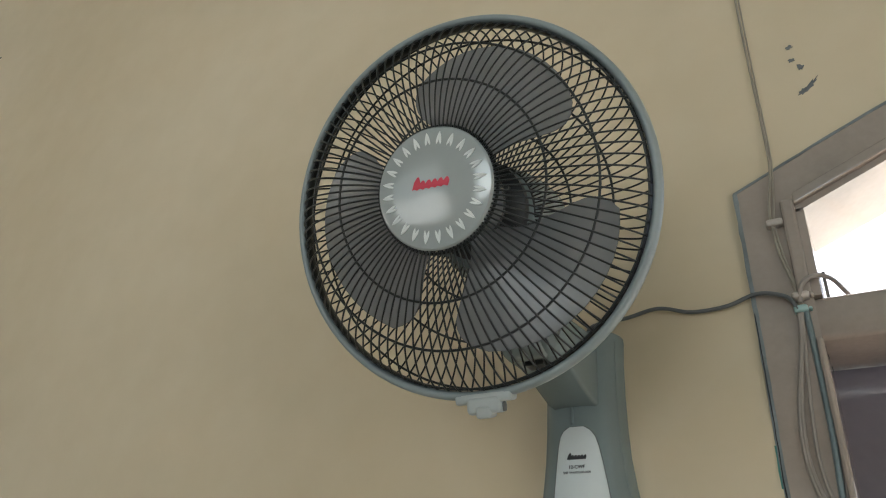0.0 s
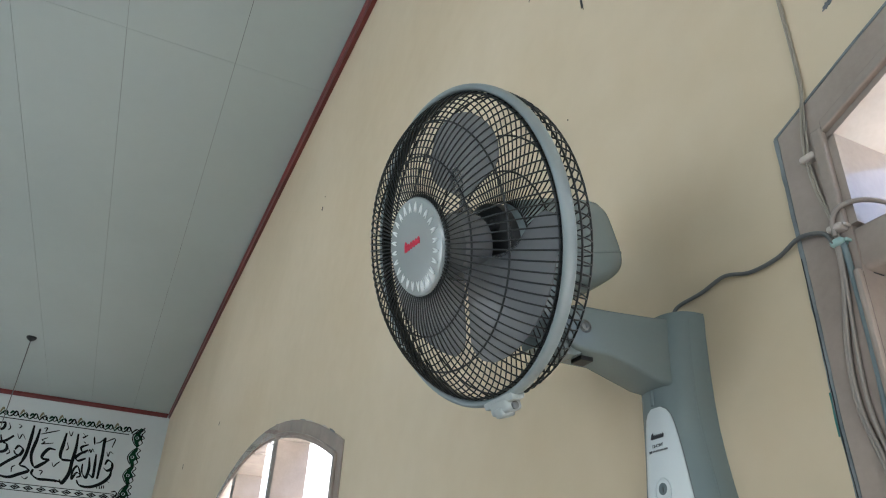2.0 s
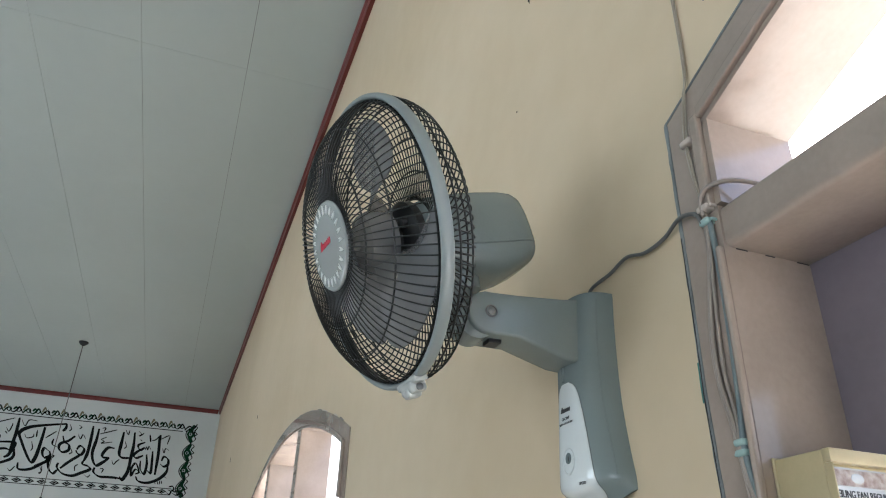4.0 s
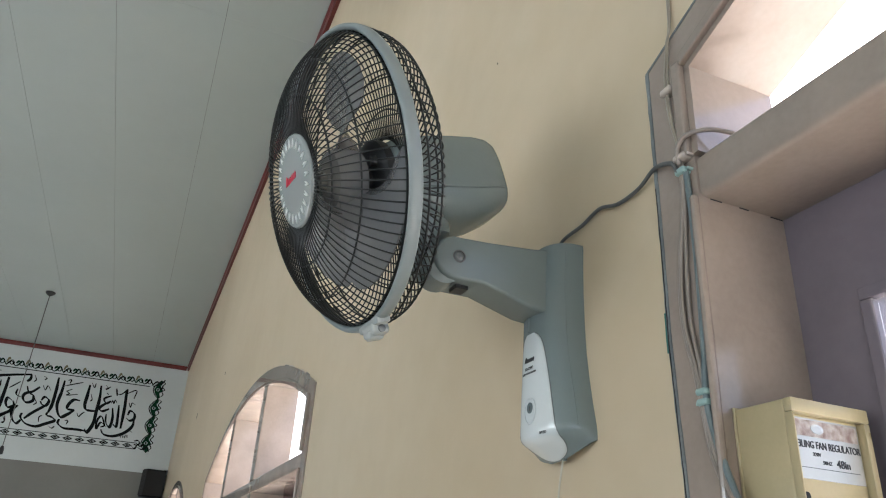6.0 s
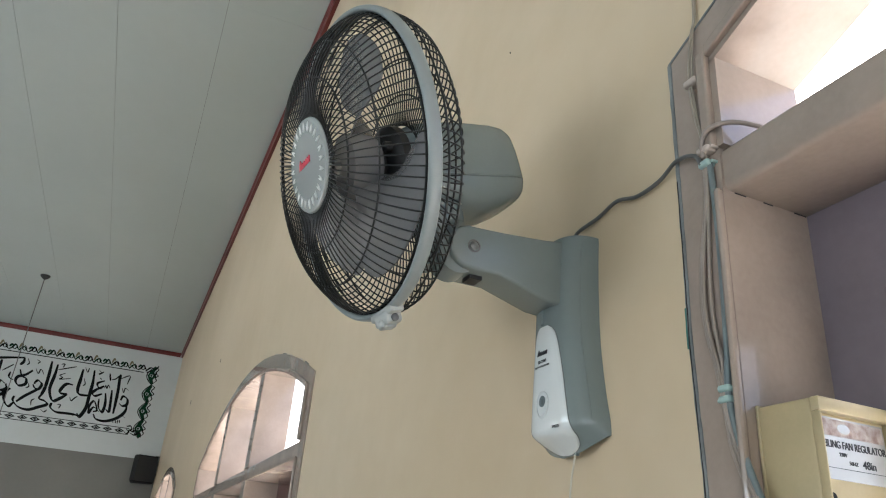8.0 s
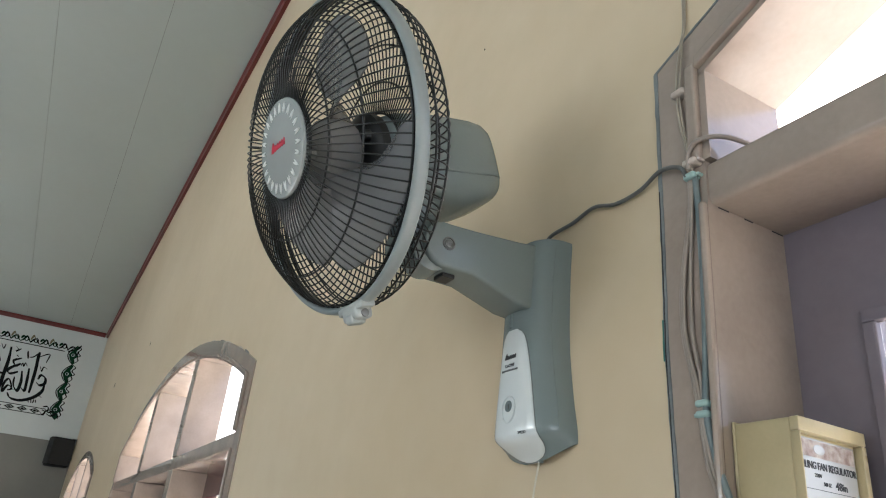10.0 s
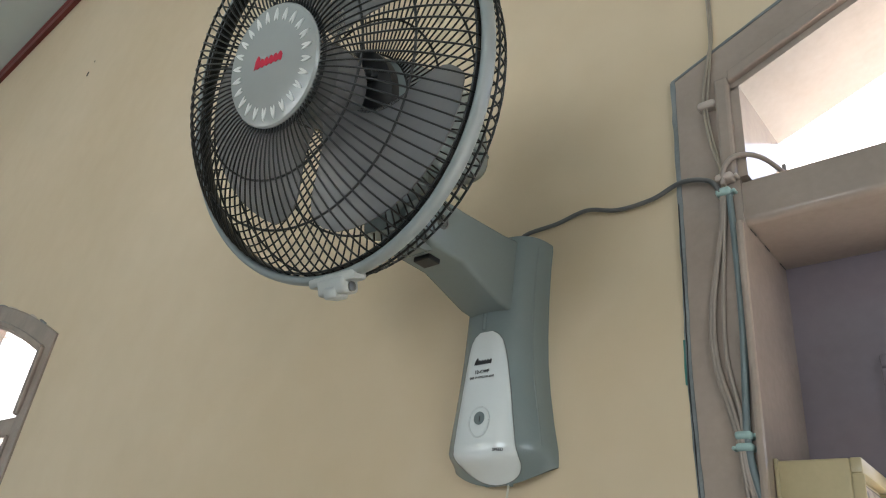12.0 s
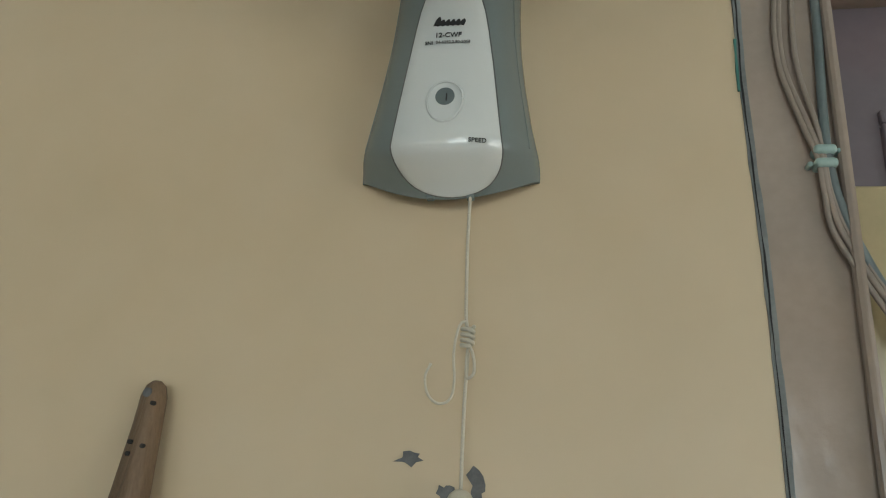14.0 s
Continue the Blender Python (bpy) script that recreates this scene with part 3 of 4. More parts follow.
# moulded step round the lower housing
for sx in (-1, 1):
    bm = tube([(sx * 0.0515, -0.004, -0.030), (sx * 0.0525, 0.045, -0.033), (sx * 0.0522, 0.085, -0.034), (sx * 0.0500, 0.115, -0.033), (sx * 0.038, 0.134, -0.031), (sx * 0.008, 0.1460, -0.028)], 0.0016, 8, 6)
    part("housing_rib", bm, M_GREY, motor, smooth=180)
# swing knob on top
bm = lathe([(0.0045, -0.001), (0.0045, 0.008), (0.0095, 0.0095), (0.0100, 0.012), (0.0080, 0.0145), (0.0015, 0.0148)], 24)
knob = part("swing_knob", bm, M_CABLE, head, "small grey swing knob", smooth=40)
knob.matrix_basis = pose(0.0, 0.108, 0.0440, -90, 0, 0)
# neck between motor and knuckle
bm = loft([[Vector((hx * math.cos(a), hy * math.sin(a) + y, z)) for a in [2 * math.pi * k / 20 for k in range(20)]]
           for z, hx, hy, y in ((-0.050, 0.032, 0.036, 0.022), (-0.079, 0.030, 0.032, 0.022), (-0.083, 0.024, 0.027, 0.020), (-0.092, 0.022, 0.025, 0.016), (-0.104, 0.021, 0.022, 0.006), (-0.126, 0.018, 0.020, 0.0))])
part("neck", bm, M_GREY, head, smooth=50)
# black motor front plate and rear of the guard
bm = lathe([(0.048, 0.020), (0.048, 0.030), (0.040, 0.036), (0.020, 0.038), (0.018, 0.052), (0.006, 0.053)], 32)
part("motor_plate", bm, M_DARK, head, smooth=40)
for k in range(5):
    a = 2 * math.pi * k / 5 + 0.3
    bm = lathe([(0.0065, 0.030), (0.0065, 0.044), (0.004, 0.046)], 14)
    ob = part("motor_stud", bm, M_DARK, head, smooth=40)
    ob.location = (0.033 * math.cos(a), 0, 0.033 * math.sin(a))

# blades: three broad twisted blades on a hub
blades = new("blades")
blades.parent = head
blades.empty_display_size = 0.02
bm = lathe([(0.036, 0.050), (0.0385, 0.056), (0.0385, 0.074), (0.034, 0.084), (0.022, 0.089), (0.010, 0.0895), (0.0075, 0.096), (0.002, 0.0965)], 40)
tagged(part("blade_hub", bm, M_BLADE, blades, "smoky grey blade hub", smooth=40))


def blade():
    bm = bmesh.new()
    rows = []
    nr, nt = 12, 12
    for i in range(nr + 1):
        u = i / nr
        r = 0.035 + 0.112 * u
        a0 = -0.18 - 0.62 * math.sin(min(1.0, u * 1.15) * math.pi / 2) * (1 - 0.25 * u ** 4)
        a1 = 0.42 + 0.52 * math.sin(u * math.pi / 2) * (1 - 0.62 * u ** 5)
        row = []
        for k in range(nt + 1):
            w = k / nt
            a = a0 + (a1 - a0) * w
            d = 0.061 + (w - 0.5) * (0.040 - 0.012 * u) + 0.006 * math.sin(w * math.pi)
            rr = r - (0.010 * (2 * w - 1) ** 2 * u ** 3)
            row.append(bm.verts.new((rr * math.sin(a), -d, rr * math.cos(a))))
        rows.append(row)
    for a, b in zip(rows, rows[1:]):
        for k in range(nt):
            bm.faces.new((a[k], a[k + 1], b[k + 1], b[k]))
    r = bmesh.ops.extrude_face_region(bm, geom=bm.faces[:])
    for v in [g for g in r["geom"] if isinstance(g, bmesh.types.BMVert)]:
        v.co.y += 0.0018
    return mesh_of(bm, "blade", M_BLADE, 45)


blade_mesh = blade()
for k in range(3):
    share("blade", blade_mesh, blades, Matrix.Rotation(2 * math.pi * k / 3 + 0.35, 4, 'Y'))

# guard ring
R, D1 = 0.1705, 0.067
bm = bmesh.new()
rings = []
for k in range(96):
    a = 2 * math.pi * k / 96
    ring = []
    for j in range(12):
        b = 2 * math.pi * j / 12
        rr, d = R + 0.0015 + 0.0042 * math.cos(b), D1 + 0.0078 * math.copysign(abs(math.sin(b)) ** 0.8, math.sin(b))
        ring.append(Vector((rr * math.cos(a), -d, rr * math.sin(a))))
    rings.append(ring)
rings.append(rings[0])
rim = part("guard_rim", loft(rings, cap=False), M_RING, head, "light grey plastic guard rim", smooth=180)
# solid black band: bunched wires together with shade on the rim's inner side
bm = lathe([(0.1670, D1 - 0.0062), (0.1658, D1 - 0.0045), (0.1654, D1), (0.1658, D1 + 0.0048), (0.1670, D1 + 0.0064)], 96)
for f in [f for f in bm.faces if len(f.verts) > 8]:
    bm.faces.remove(f)
part("rim_liner", bm, M_WIRE, rim, "black band for the wire bundle and shade inside the rim", smooth=60)
# clasp at the bottom of the rim
bm = box((-0.0155, -D1 - 0.010, -R - 0.017), (0.0155, -D1 + 0.010, -R - 0.002), 0.004, 3)
add_to(bm, box((-0.026, -D1 - 0.0085, -R - 0.008), (0.026, -D1 + 0.0085, -R + 0.001), 0.003))
add_to(bm, box((-0.007, -D1 - 0.0115, -R - 0.0205), (0.007, -D1 + 0.006, -R - 0.010), 0.003, 3))
clasp = part("clasp", bm, M_CLIP, head, "pale plastic rim clasp", smooth=40)
bm = lathe([(0.0042, -0.001), (0.0042, 0.001), (0.002, 0.0016)], 16)
ob = part("clasp_screw", bm, M_STEEL, clasp, smooth=40)
ob.matrix_basis = pose(0.0157, -D1, -R - 0.012, 0, 0, 90)


def wire_mesh(name, profile, r, twist=0.0, material=M_WIRE):
    """One guard wire along a profile of (radius, distance), turning by twist radians on its way."""
    n = len(profile)
    fine = catmull([(p[0], p[1], twist * i / (n - 1)) for i, p in enumerate(profile)], 4)
    bm = tube([(q.x * math.sin(q.z), -q.y, q.x * math.cos(q.z)) for q in fine], r, 5, 0)
    return mesh_of(bm, name, material, 180)


front_guard = new("front_guard")
front_guard.parent = head
front = wire_mesh("guard_wire", [(0.049, 0.12), (0.060, 0.1242), (0.085, 0.1242), (0.112, 0.1177), (0.136, 0.106), (0.154, 0.0912), (0.1645, 0.0781), (0.168, 0.068)], 0.00088)
for k in range(96):
    share("guard_wire", front, front_guard, Matrix.Rotation(2 * math.pi * k / 96, 4, 'Y'))
rear_guard = new("rear_guard")
rear_guard.parent = head
rear = wire_mesh("rear_wire", [(0.168, 0.0660), (0.1715, 0.0520), (0.168, 0.0360), (0.150, 0.0210), (0.115, 0.0130), (0.080, 0.0100), (0.050, 0.0100)], 0.00088, 0.16)
for k in range(96):
    share("rear_wire", rear, rear_guard, Matrix.Rotation(2 * math.pi * (k + 0.5) / 96, 4, 'Y'))


def hoop(name, r, d, t, parent):
    rings = []
    for k in range(72):
        a = 2 * math.pi * k / 72
        rings.append([Vector(((r + t * math.cos(b)) * math.cos(a), -(d + t * math.sin(b)), (r + t * math.cos(b)) * math.sin(a))) for b in [math.pi * j / 3 for j in range(6)]])
    rings.append(rings[0])
    return part(name, loft(rings, cap=False), M_WIRE, parent, smooth=180)


for r, d in ((0.0955, 0.121), (0.134, 0.106), (0.166, 0.0735)):
    hoop("guard_hoop", r, d, 0.00115, front_guard)
hoop("badge_ring", 0.0548, 0.1195, 0.0016, front_guard)
for r, d in ((0.1725, 0.0520), (0.167, 0.0340), (0.125, 0.0135), (0.085, 0.0090), (0.050, 0.0100)):
    hoop("rear_hoop", r, d, 0.00115, rear_guard)

# badge in the middle of the front guard
bm = lathe([(0.050, 0.1171), (0.0530, 0.1206), (0.0530, 0.1239), (0.0515, 0.1257), (0.0490, 0.1263), (0.030, 0.1277), (0.010, 0.1283), (0.001, 0.1284)], 64)
badge = part("badge", bm, M_CAP, head, "round grey badge with white leaf marks", smooth=35)
bm = bmesh.new()
for side in (-1, 1):
    # two narrow blades that meet at the outer tip and part towards the middle
    pts = [(0.0001, 0.0478), (0.0013, 0.0450), (0.0022, 0.0415), (0.0024, 0.0385), (0.0019, 0.0365), (0.0006, 0.0388), (0.0001, 0.0412)]
    pts = [(side * x, z) for x, z in pts]
    add_to(bm, prism(pts if side > 0 else list(reversed(pts)), -0.1275, -0.1251, "xz"))
leaf_mark = mesh_of(bm, "leaf_mark", M_MARK)
for k in range(24):
    share("leaf_mark", leaf_mark, badge, Matrix.Rotation(2 * math.pi * k / 24, 4, 'Y'))
bm = swash(0.033, 0.0080)
ob = part("brand_mark", bm, M_RED, badge, "red brand mark")
ob.matrix_basis = pose(-0.0185, -0.1285, 0.0, 0, 0, 0) @ pose(0, 0, 0, 0, 4, 0)

# ---- cord, cables, clips ----
cord = thing("pull_cord", "white knotted pull cord with a round pull", "cord", (0.018, -0.031, 1.74))
ci = Matrix.Translation((-0.018, 0.031, -1.74))


def cpart(name, bm, material, label=""):
    bm.transform(ci)
    return part(name, bm, material, cord, label, 180)


cpart("upper_cord", tube([(0.0175, -0.0150, 1.738), (0.0190, -0.0225, 1.70), (0.0215, -0.027, 1.655), (0.0225, -0.026, 1.645)], 0.00105), M_CORD)
cpart("lower_cord", tube([(0.0240, -0.0255, 1.630), (0.0235, -0.025, 1.60), (0.0245, -0.025, 1.553)], 0.00105), M_CORD)
pts = []
for k in range(30):
    a = 2 * math.pi * k / 7.5
    pts.append((0.0232 + 0.0034 * math.cos(a), -0.0260 + 0.0030 * math.sin(a), 1.6455 - 0.0125 * k / 29))
cpart("knot", tube(pts, 0.00125, 7, 2), M_CORD)
cpart("loop", tube([(0.0235, -0.027, 1.636), (0.0275, -0.029, 1.628), (0.0285, -0.029, 1.618), (0.0245, -0.028, 1.615), (0.0235, -0.027, 1.624), (0.0238, -0.026, 1.634)], 0.0009), M_CORD)
cpart("loose_end", tube([(0.0225, -0.027, 1.649), (0.0185, -0.029, 1.645), (0.0165, -0.031, 1.630), (0.0180, -0.032, 1.612), (0.0165, -0.033, 1.602), (0.0100, -0.034, 1.599), (0.0035, -0.033, 1.604), (0.0010, -0.032, 1.614), (0.0035, -0.031, 1.622)], 0.0008), M_CORD)
bm = bmesh.new()
bmesh.ops.create_uvsphere(bm, u_segments=24, v_segments=16, radius=0.0074)
for v in bm.verts:
    v.co.z *= 1.25 if v.co.z < 0 else 0.9
    v.co += Vector((0.0245, -0.025, 1.5480))
cpart("pull", bm, M_CORD, "round ivory plastic pull")


def run(name, label, pts, r, material, category="cable", flat=1.0):
    pts = [Vector(p) for p in pts]
    if name in ("frame_cable", "conduit"):
        pts = [p + Vector((0.0015 if p.z < 1.9 else 0.001, 0.003, 0)) for p in pts]
    p0 = pts[0]
    bm = tube([p - p0 for p in pts], r, 8, 8, flat)
    ob = part(name, bm, material, smooth=180)
    ob.location = p0
    return tagged(ob, label, category, "cables on the wall" if "cream" in label else "")


run("power_cable", "dark grey fan cable along the cream wall", [(0.004, -0.010, 1.992), (0.014, -0.008, 2.004), (0.052, -0.0055, 2.008), (0.089, -0.0055, 2.0135), (0.125, -0.0055, 2.003), (0.163, -0.0065, 2.003), (0.195, -0.010, 2.010), (0.222, -0.012, 2.001), (0.231, -0.012, 1.985)], 0.0023, M_CABLE)
run("wall_cable", "cream painted cable down the wall", [(0.226, -0.003, 4.18), (0.224, -0.003, 3.4), (0.230, -0.003, 2.8), (0.229, -0.003, 2.40), (0.231, -0.0035, 2.20), (0.229, -0.009, 2.150), (0.223, -0.009, 2.118), (0.221, -0.009, 2.088), (0.224, -0.009, 2.05), (0.231, -0.009, 2.015), (0.233, -0.010, 1.99)], 0.0014, M_WALL_CABLE)
run("wall_cable", "cream painted cable down the wall", [(0.2275, -0.0030, 4.18), (0.2265, -0.003, 3.4), (0.2335, -0.003, 2.8), (0.2325, -0.0030, 2.35), (0.2335, -0.0035, 2.20), (0.2315, -0.009, 2.150), (0.2255, -0.009, 2.10), (0.2240, -0.009, 2.085), (0.227, -0.009, 2.05), (0.2338, -0.0095, 2.01), (0.236, -0.010, 1.99)], 0.0010, M_WALL_CABLE)
for dx, bulge, r in ((-0.0018, 0.0125, 0.0018), (0.0004, 0.0100, 0.0020), (0.0020, 0.002, 0.0018)):
    run("frame_cable", "cream painted cable hanging on the window frame", [(0.232 + dx, -0.012, 1.99), (0.230 - bulge * 0.3, -0.010, 1.95), (0.225 - bulge, -0.010, 1.88), (0.224 - bulge, -0.010, 1.83), (0.228 - bulge * 0.4 + dx, -0.011, 1.785), (0.229 + dx, -0.013, 1.761),
        (0.231 + dx, -0.012, 1.738), (0.235 + dx * 2, -0.011, 1.715), (0.246 + dx * 2, -0.012, 1.688), (0.260 + dx * 2, -0.014, 1.658), (0.275 + dx * 2, -0.014, 1.625), (0.283 + dx * 2, -0.010, 1.57), (0.285 + dx * 2, -0.010, 1.3)], r, M_CREAM_CABLE)
run("conduit", "blue-grey conduit along the window frame", [(0.2365, -0.011, 1.985), (0.2375, -0.010, 1.93), (0.2370, -0.010, 1.86), (0.2345, -0.010, 1.80), (0.2335, -0.012, 1.761), (0.238, -0.011, 1.728), (0.250, -0.011, 1.69), (0.266, -0.012, 1.655), (0.292, -0.012, 1.60), (0.296, -0.012, 1.3)], 0.0030, M_BLUE_PIPE, "conduit")
run("window_cable", "cream cable through the upper window opening", [(0.234, -0.012, 1.992), (0.238, -0.016, 2.008), (0.250, -0.014, 2.018), (0.266, 0.006, 2.021), (0.282, 0.05, 2.014), (0.31, 0.11, 2.007), (0.36, 0.20, 2.02), (0.6, 0.9, 2.3)], 0.0024, M_CREAM_CABLE)


def clip(name, label, at, material, w=0.011, h=0.0065, double=False):
    t = thing(name, label, "cable clip", at, "cable clips on the window frame")
    for dz in ((0.0045, -0.0045) if double else (0,)):
        bm = box((-w, -0.0140, dz - h / 2), (w, -0.001, dz + h / 2), 0.0026, 3)
        part("saddle", bm, material, t, smooth=50)
        bm = lathe([(0.0017, 0.0), (0.0017, 0.007), (0.0008, 0.0078)], 12)
        nail = part("nail", bm, material, t, smooth=40)
        nail.location = ((w + 0.002) * (1 if dz >= 0 else -1), -0.003, dz)
    return t


clip("cable_clip", "cream painted cable clip on the frame", (0.2245, 0.0, 2.090), M_CREAM_CLIP, 0.0085, 0.008)
clip("cable_clip", "pale teal cable clip on the frame", (0.2335, 0.0, 1.986), M_TEAL_CLIP, 0.0068, 0.0075)
clip("cable_clip", "cream lump of cable clip at the transom", (0.236, -0.002, 2.000), M_CREAM_CLIP, 0.008, 0.007)
clip("cable_clip", "pale teal double cable clip on the frame", (0.2330, 0.0, 1.761), M_TEAL_CLIP, 0.0066, 0.0062, True)

# ---- fan regulator in the window reveal ----
reg = thing("fan_regulator", "yellowed plastic ceiling fan regulator on the window reveal", "regulator", (0.249, 0.048, 1.673))
body = part("body", box((-0.0015, -0.041, -0.085), (0.050, 0.042, 0.077), 0.0025, 3), M_REG, reg, "yellowed plastic box", smooth=40)
part("back_plate", box((-0.0016, -0.0425, -0.0865), (0.0012, 0.0435, 0.0782), 0.0008), M_REG, reg)
for lo, hi in (((0.0495, -0.041, 0.066), (0.0575, 0.042, 0.077)), ((0.0495, 0.0355, -0.085), (0.0575, 0.042, 0.066)), ((0.0495, -0.041, -0.085), (0.0575, -0.0388, 0.066))):
    part("front_border", box(lo, hi, 0.0012, 2), M_REG, body, smooth=40)
label_plate = part("label", box((0.0498, -0.0382, 0.018), (0.0506, 0.0345, 0.064)), M_LABEL, reg, "worn silver label")
part("label_band", box((0.0505, -0.0375, 0.050), (0.0509, 0.033, 0.0625)), M_LABEL_BAND, label_plate, "worn red printed band")
RL = Matrix.Translation((0.0508, -0.002, 0)) @ pose(0, 0, 0, 90, 0, 90)
writing("lettering", "CEILING FAN REGULATOR", 0.0058, M_BLACK, label_plate, Matrix.Translation((0, 0, 0.0412)) @ RL @ Matrix.Diagonal((1.03, 1.35, 1, 1)))
bm = lathe([(0.0048, -0.0002), (0.0048, 0.0003), (0.003, 0.0004)], 24)
ob = part("label_oval", bm, M_LABEL, label_plate, "pale oval in the printed band")
ob.matrix_basis = pose(0.0508, -0.010, 0.0563, 0, 0, 90) @ Matrix.Diagonal((1.4, 1, 0.8, 1))
writing("lettering", "220V", 0.0040, M_BLACK, label_plate, Matrix.Translation((0, -0.012, 0.0355)) @ RL)
writing("lettering", "50HZ", 0.0040, M_BLACK, label_plate, Matrix.Translation((0, -0.002, 0.0300)) @ RL)
writing("lettering", "48in", 0.0085, M_BLACK, label_plate, Matrix.Translation((0, 0.015, 0.0290)) @ RL)
part("label_rule", box((0.0506, -0.034, 0.0262), (0.0508, 0.030, 0.0266)), M_BLACK, label_plate)
bm = lathe([(0.0035, -0.001), (0.0035, 0.0004), (0.002, 0.0005)], 16)
ob = part("hole", bm, M_CRACK, reg)
ob.matrix_basis = pose(0.050, -0.030, 0.005, 0, 0, 90)
bm = lathe([(0.019, -0.001), (0.019, 0.006), (0.016, 0.016), (0.004, 0.017)], 32)
ob = part("dial_knob", bm, M_REG, reg, "round speed knob", smooth=40)
ob.matrix_basis = pose(0.050, 0.0, -0.045, 0, 0, 90)

# ---- damage and odd things on the wall ----


def chip(name, at, w, h, label, seed, material=M_PLASTER, n=13, rot=0.0, least=0.38):
    """A ragged flake of missing paint on the wall."""
    r = random.Random(seed)
    pts = []
    for k in range(n):
        a = 2 * math.pi * k / n
        q = r.uniform(least, 1.12)
        px, pz = w / 2 * q * math.cos(a), h / 2 * q * math.sin(a)
        pts.append((px * math.cos(rot) - pz * math.sin(rot), px * math.sin(rot) + pz * math.cos(rot)))
    ob = part(name, prism(pts, -0.0012, 0.001, "xz"), material)
    ob.location = at
    return tagged(ob, label, "damage", kind="structure")


chip("wall_chip", (-0.012, 0, 1.5705), 0.020, 0.010, "flake of paint missing from the cream wall", 3, rot=0.15)
chip("wall_chip", (0.030, 0, 1.557), 0.012, 0.022, "flake of paint missing behind the cord pull", 5, rot=0.3)
chip("wall_chip", (0.0115, 0, 1.553), 0.012, 0.012, "small flake of missing paint", 6)
for x, z, h, s, rot in ((-0.147, 2.700, 0.105, 11, 0.12), (-0.318, 2.885, 0.05, 12, -0.5), (0.284, 2.298, 0.012, 13, 0.8), (0.277, 2.333, 0.007, 14, 0.2), (0.291, 2.268, 0.026, 15, -0.7), (0.281, 2.262, 0.016, 16, -1.1), (0.276, 2.312, 0.006, 17, 0)):
    chip("wall_crack", (x, 0, z), 0.006 if h > 0.02 else 0.009, h, "dark crack in the wall paint", s, M_CRACK if h > 0.03 else M_PLASTER, 15, rot)
for x, z, w, s in ((-2.118, 3.310, 0.030, 21), (-2.100, 3.365, 0.012, 22), (-4.322, 2.814, 0.034, 23), (-6.35, 2.87, 0.06, 24), (-0.205, 2.451, 0.004, 25)):
    chip("wall_spot", (x, 0, z), w * 0.7, w, "small dark spot on the cream wall", s, M_CRACK, 11, 0.4)

# crumbled plaster along the head of the second arch
rng = random.Random(31)
for k in range(9):
    x = -1.45 - 0.16 * k + rng.uniform(-0.05, 0.05)
    slope = math.atan2(arch_z(x + 0.02, *WINDOWS[1][:4]) - arch_z(x - 0.02, *WINDOWS[1][:4]), 0.04)
    chip("wall_crumb", (x, 0, arch_z(x, *WINDOWS[1][:4])), rng.uniform(0.06, 0.12), rng.uniform(0.007, 0.012), "crumbled pale plaster above the arched frame", 40 + k, M_CREAM_CLIP if k % 3 else M_PLASTER, 11, slope, 0.8)

# weathered pole leaning on the wall
pole = thing("wooden_pole", "weathered brown wooden pole leaning on the cream wall", "pole", (-0.176, -0.11, 0))
rings = []
for z, w, x in ((0.0, 0.020, -0.30), (0.9, 0.0195, -0.222), (1.30, 0.0175, -0.190), (1.44, 0.0160, -0.180), (1.54, 0.0118, -0.1762), (1.58, 0.0090, -0.1774), (1.597, 0.0082, -0.1783), (1.604, 0.0062, -0.1786), (1.607, 0.0028, -0.1788)):
    y = -0.012 - (1.607 - z) * 0.12
    rings.append([Vector((x + 0.176 + w * math.cos(a), y + 0.11 + min(w, 0.011) * math.sin(a) * (0.9 + 0.2 * math.sin(3 * a + z * 7)), z)) for a in [2 * math.pi * k / 16 for k in range(16)]])
part("shaft", loft(rings), M_WOOD, pole, "weathered grey-brown wood", smooth=60)
bm = lathe([(0.0030, -0.002), (0.0030, 0.0015), (0.001, 0.0022)], 14)
ob = part("nail", bm, M_PLASTER, pole, "dull nail head", smooth=40)
ob.location = (-0.0025, 0.09, 1.5985)
for k, (dx, z) in enumerate(((0.0035, 1.592), (-0.0045, 1.568), (-0.0040, 1.561), (0.0045, 1.566))):
    bm = lathe([(0.0015, -0.002), (0.0014, 0.001), (0.0008, 0.0012)], 7)
    ob = part("nail_hole", bm, M_CRACK, pole)
    ob.location = (dx, 0.0885 - (1.6 - z) * 0.12, z)

# ---- far end of the hall ----
speaker = thing("loudspeaker", "black loudspeaker on a bracket in the corner", "loudspeaker", (END + 0.16, -0.16, 2.385))
part("cabinet", prism([(-0.13, -0.14), (-0.10, 0.12), (0.10, 0.14), (0.145, -0.10), (0.06, -0.15)], 0.0, 0.345, "xy", 0.012), M_SPEAKER, speaker, smooth=40)
bm = prism([(0.062, -0.158), (0.152, -0.106), (0.108, 0.138), (0.100, 0.136), (0.140, -0.098), (0.058, -0.150)], 0.015, 0.33, "xy")
part("grille", bm, M_MESH, speaker, "black mesh grille")
part("wall_bracket", box((-0.16, 0.05, 0.10), (0.0, 0.158, 0.13), 0.003), M_CABLE, speaker)
part("wall_bracket_top", box((-0.10, 0.10, 0.345), (0.09, 0.159, 0.352), 0.002), M_CABLE, speaker)

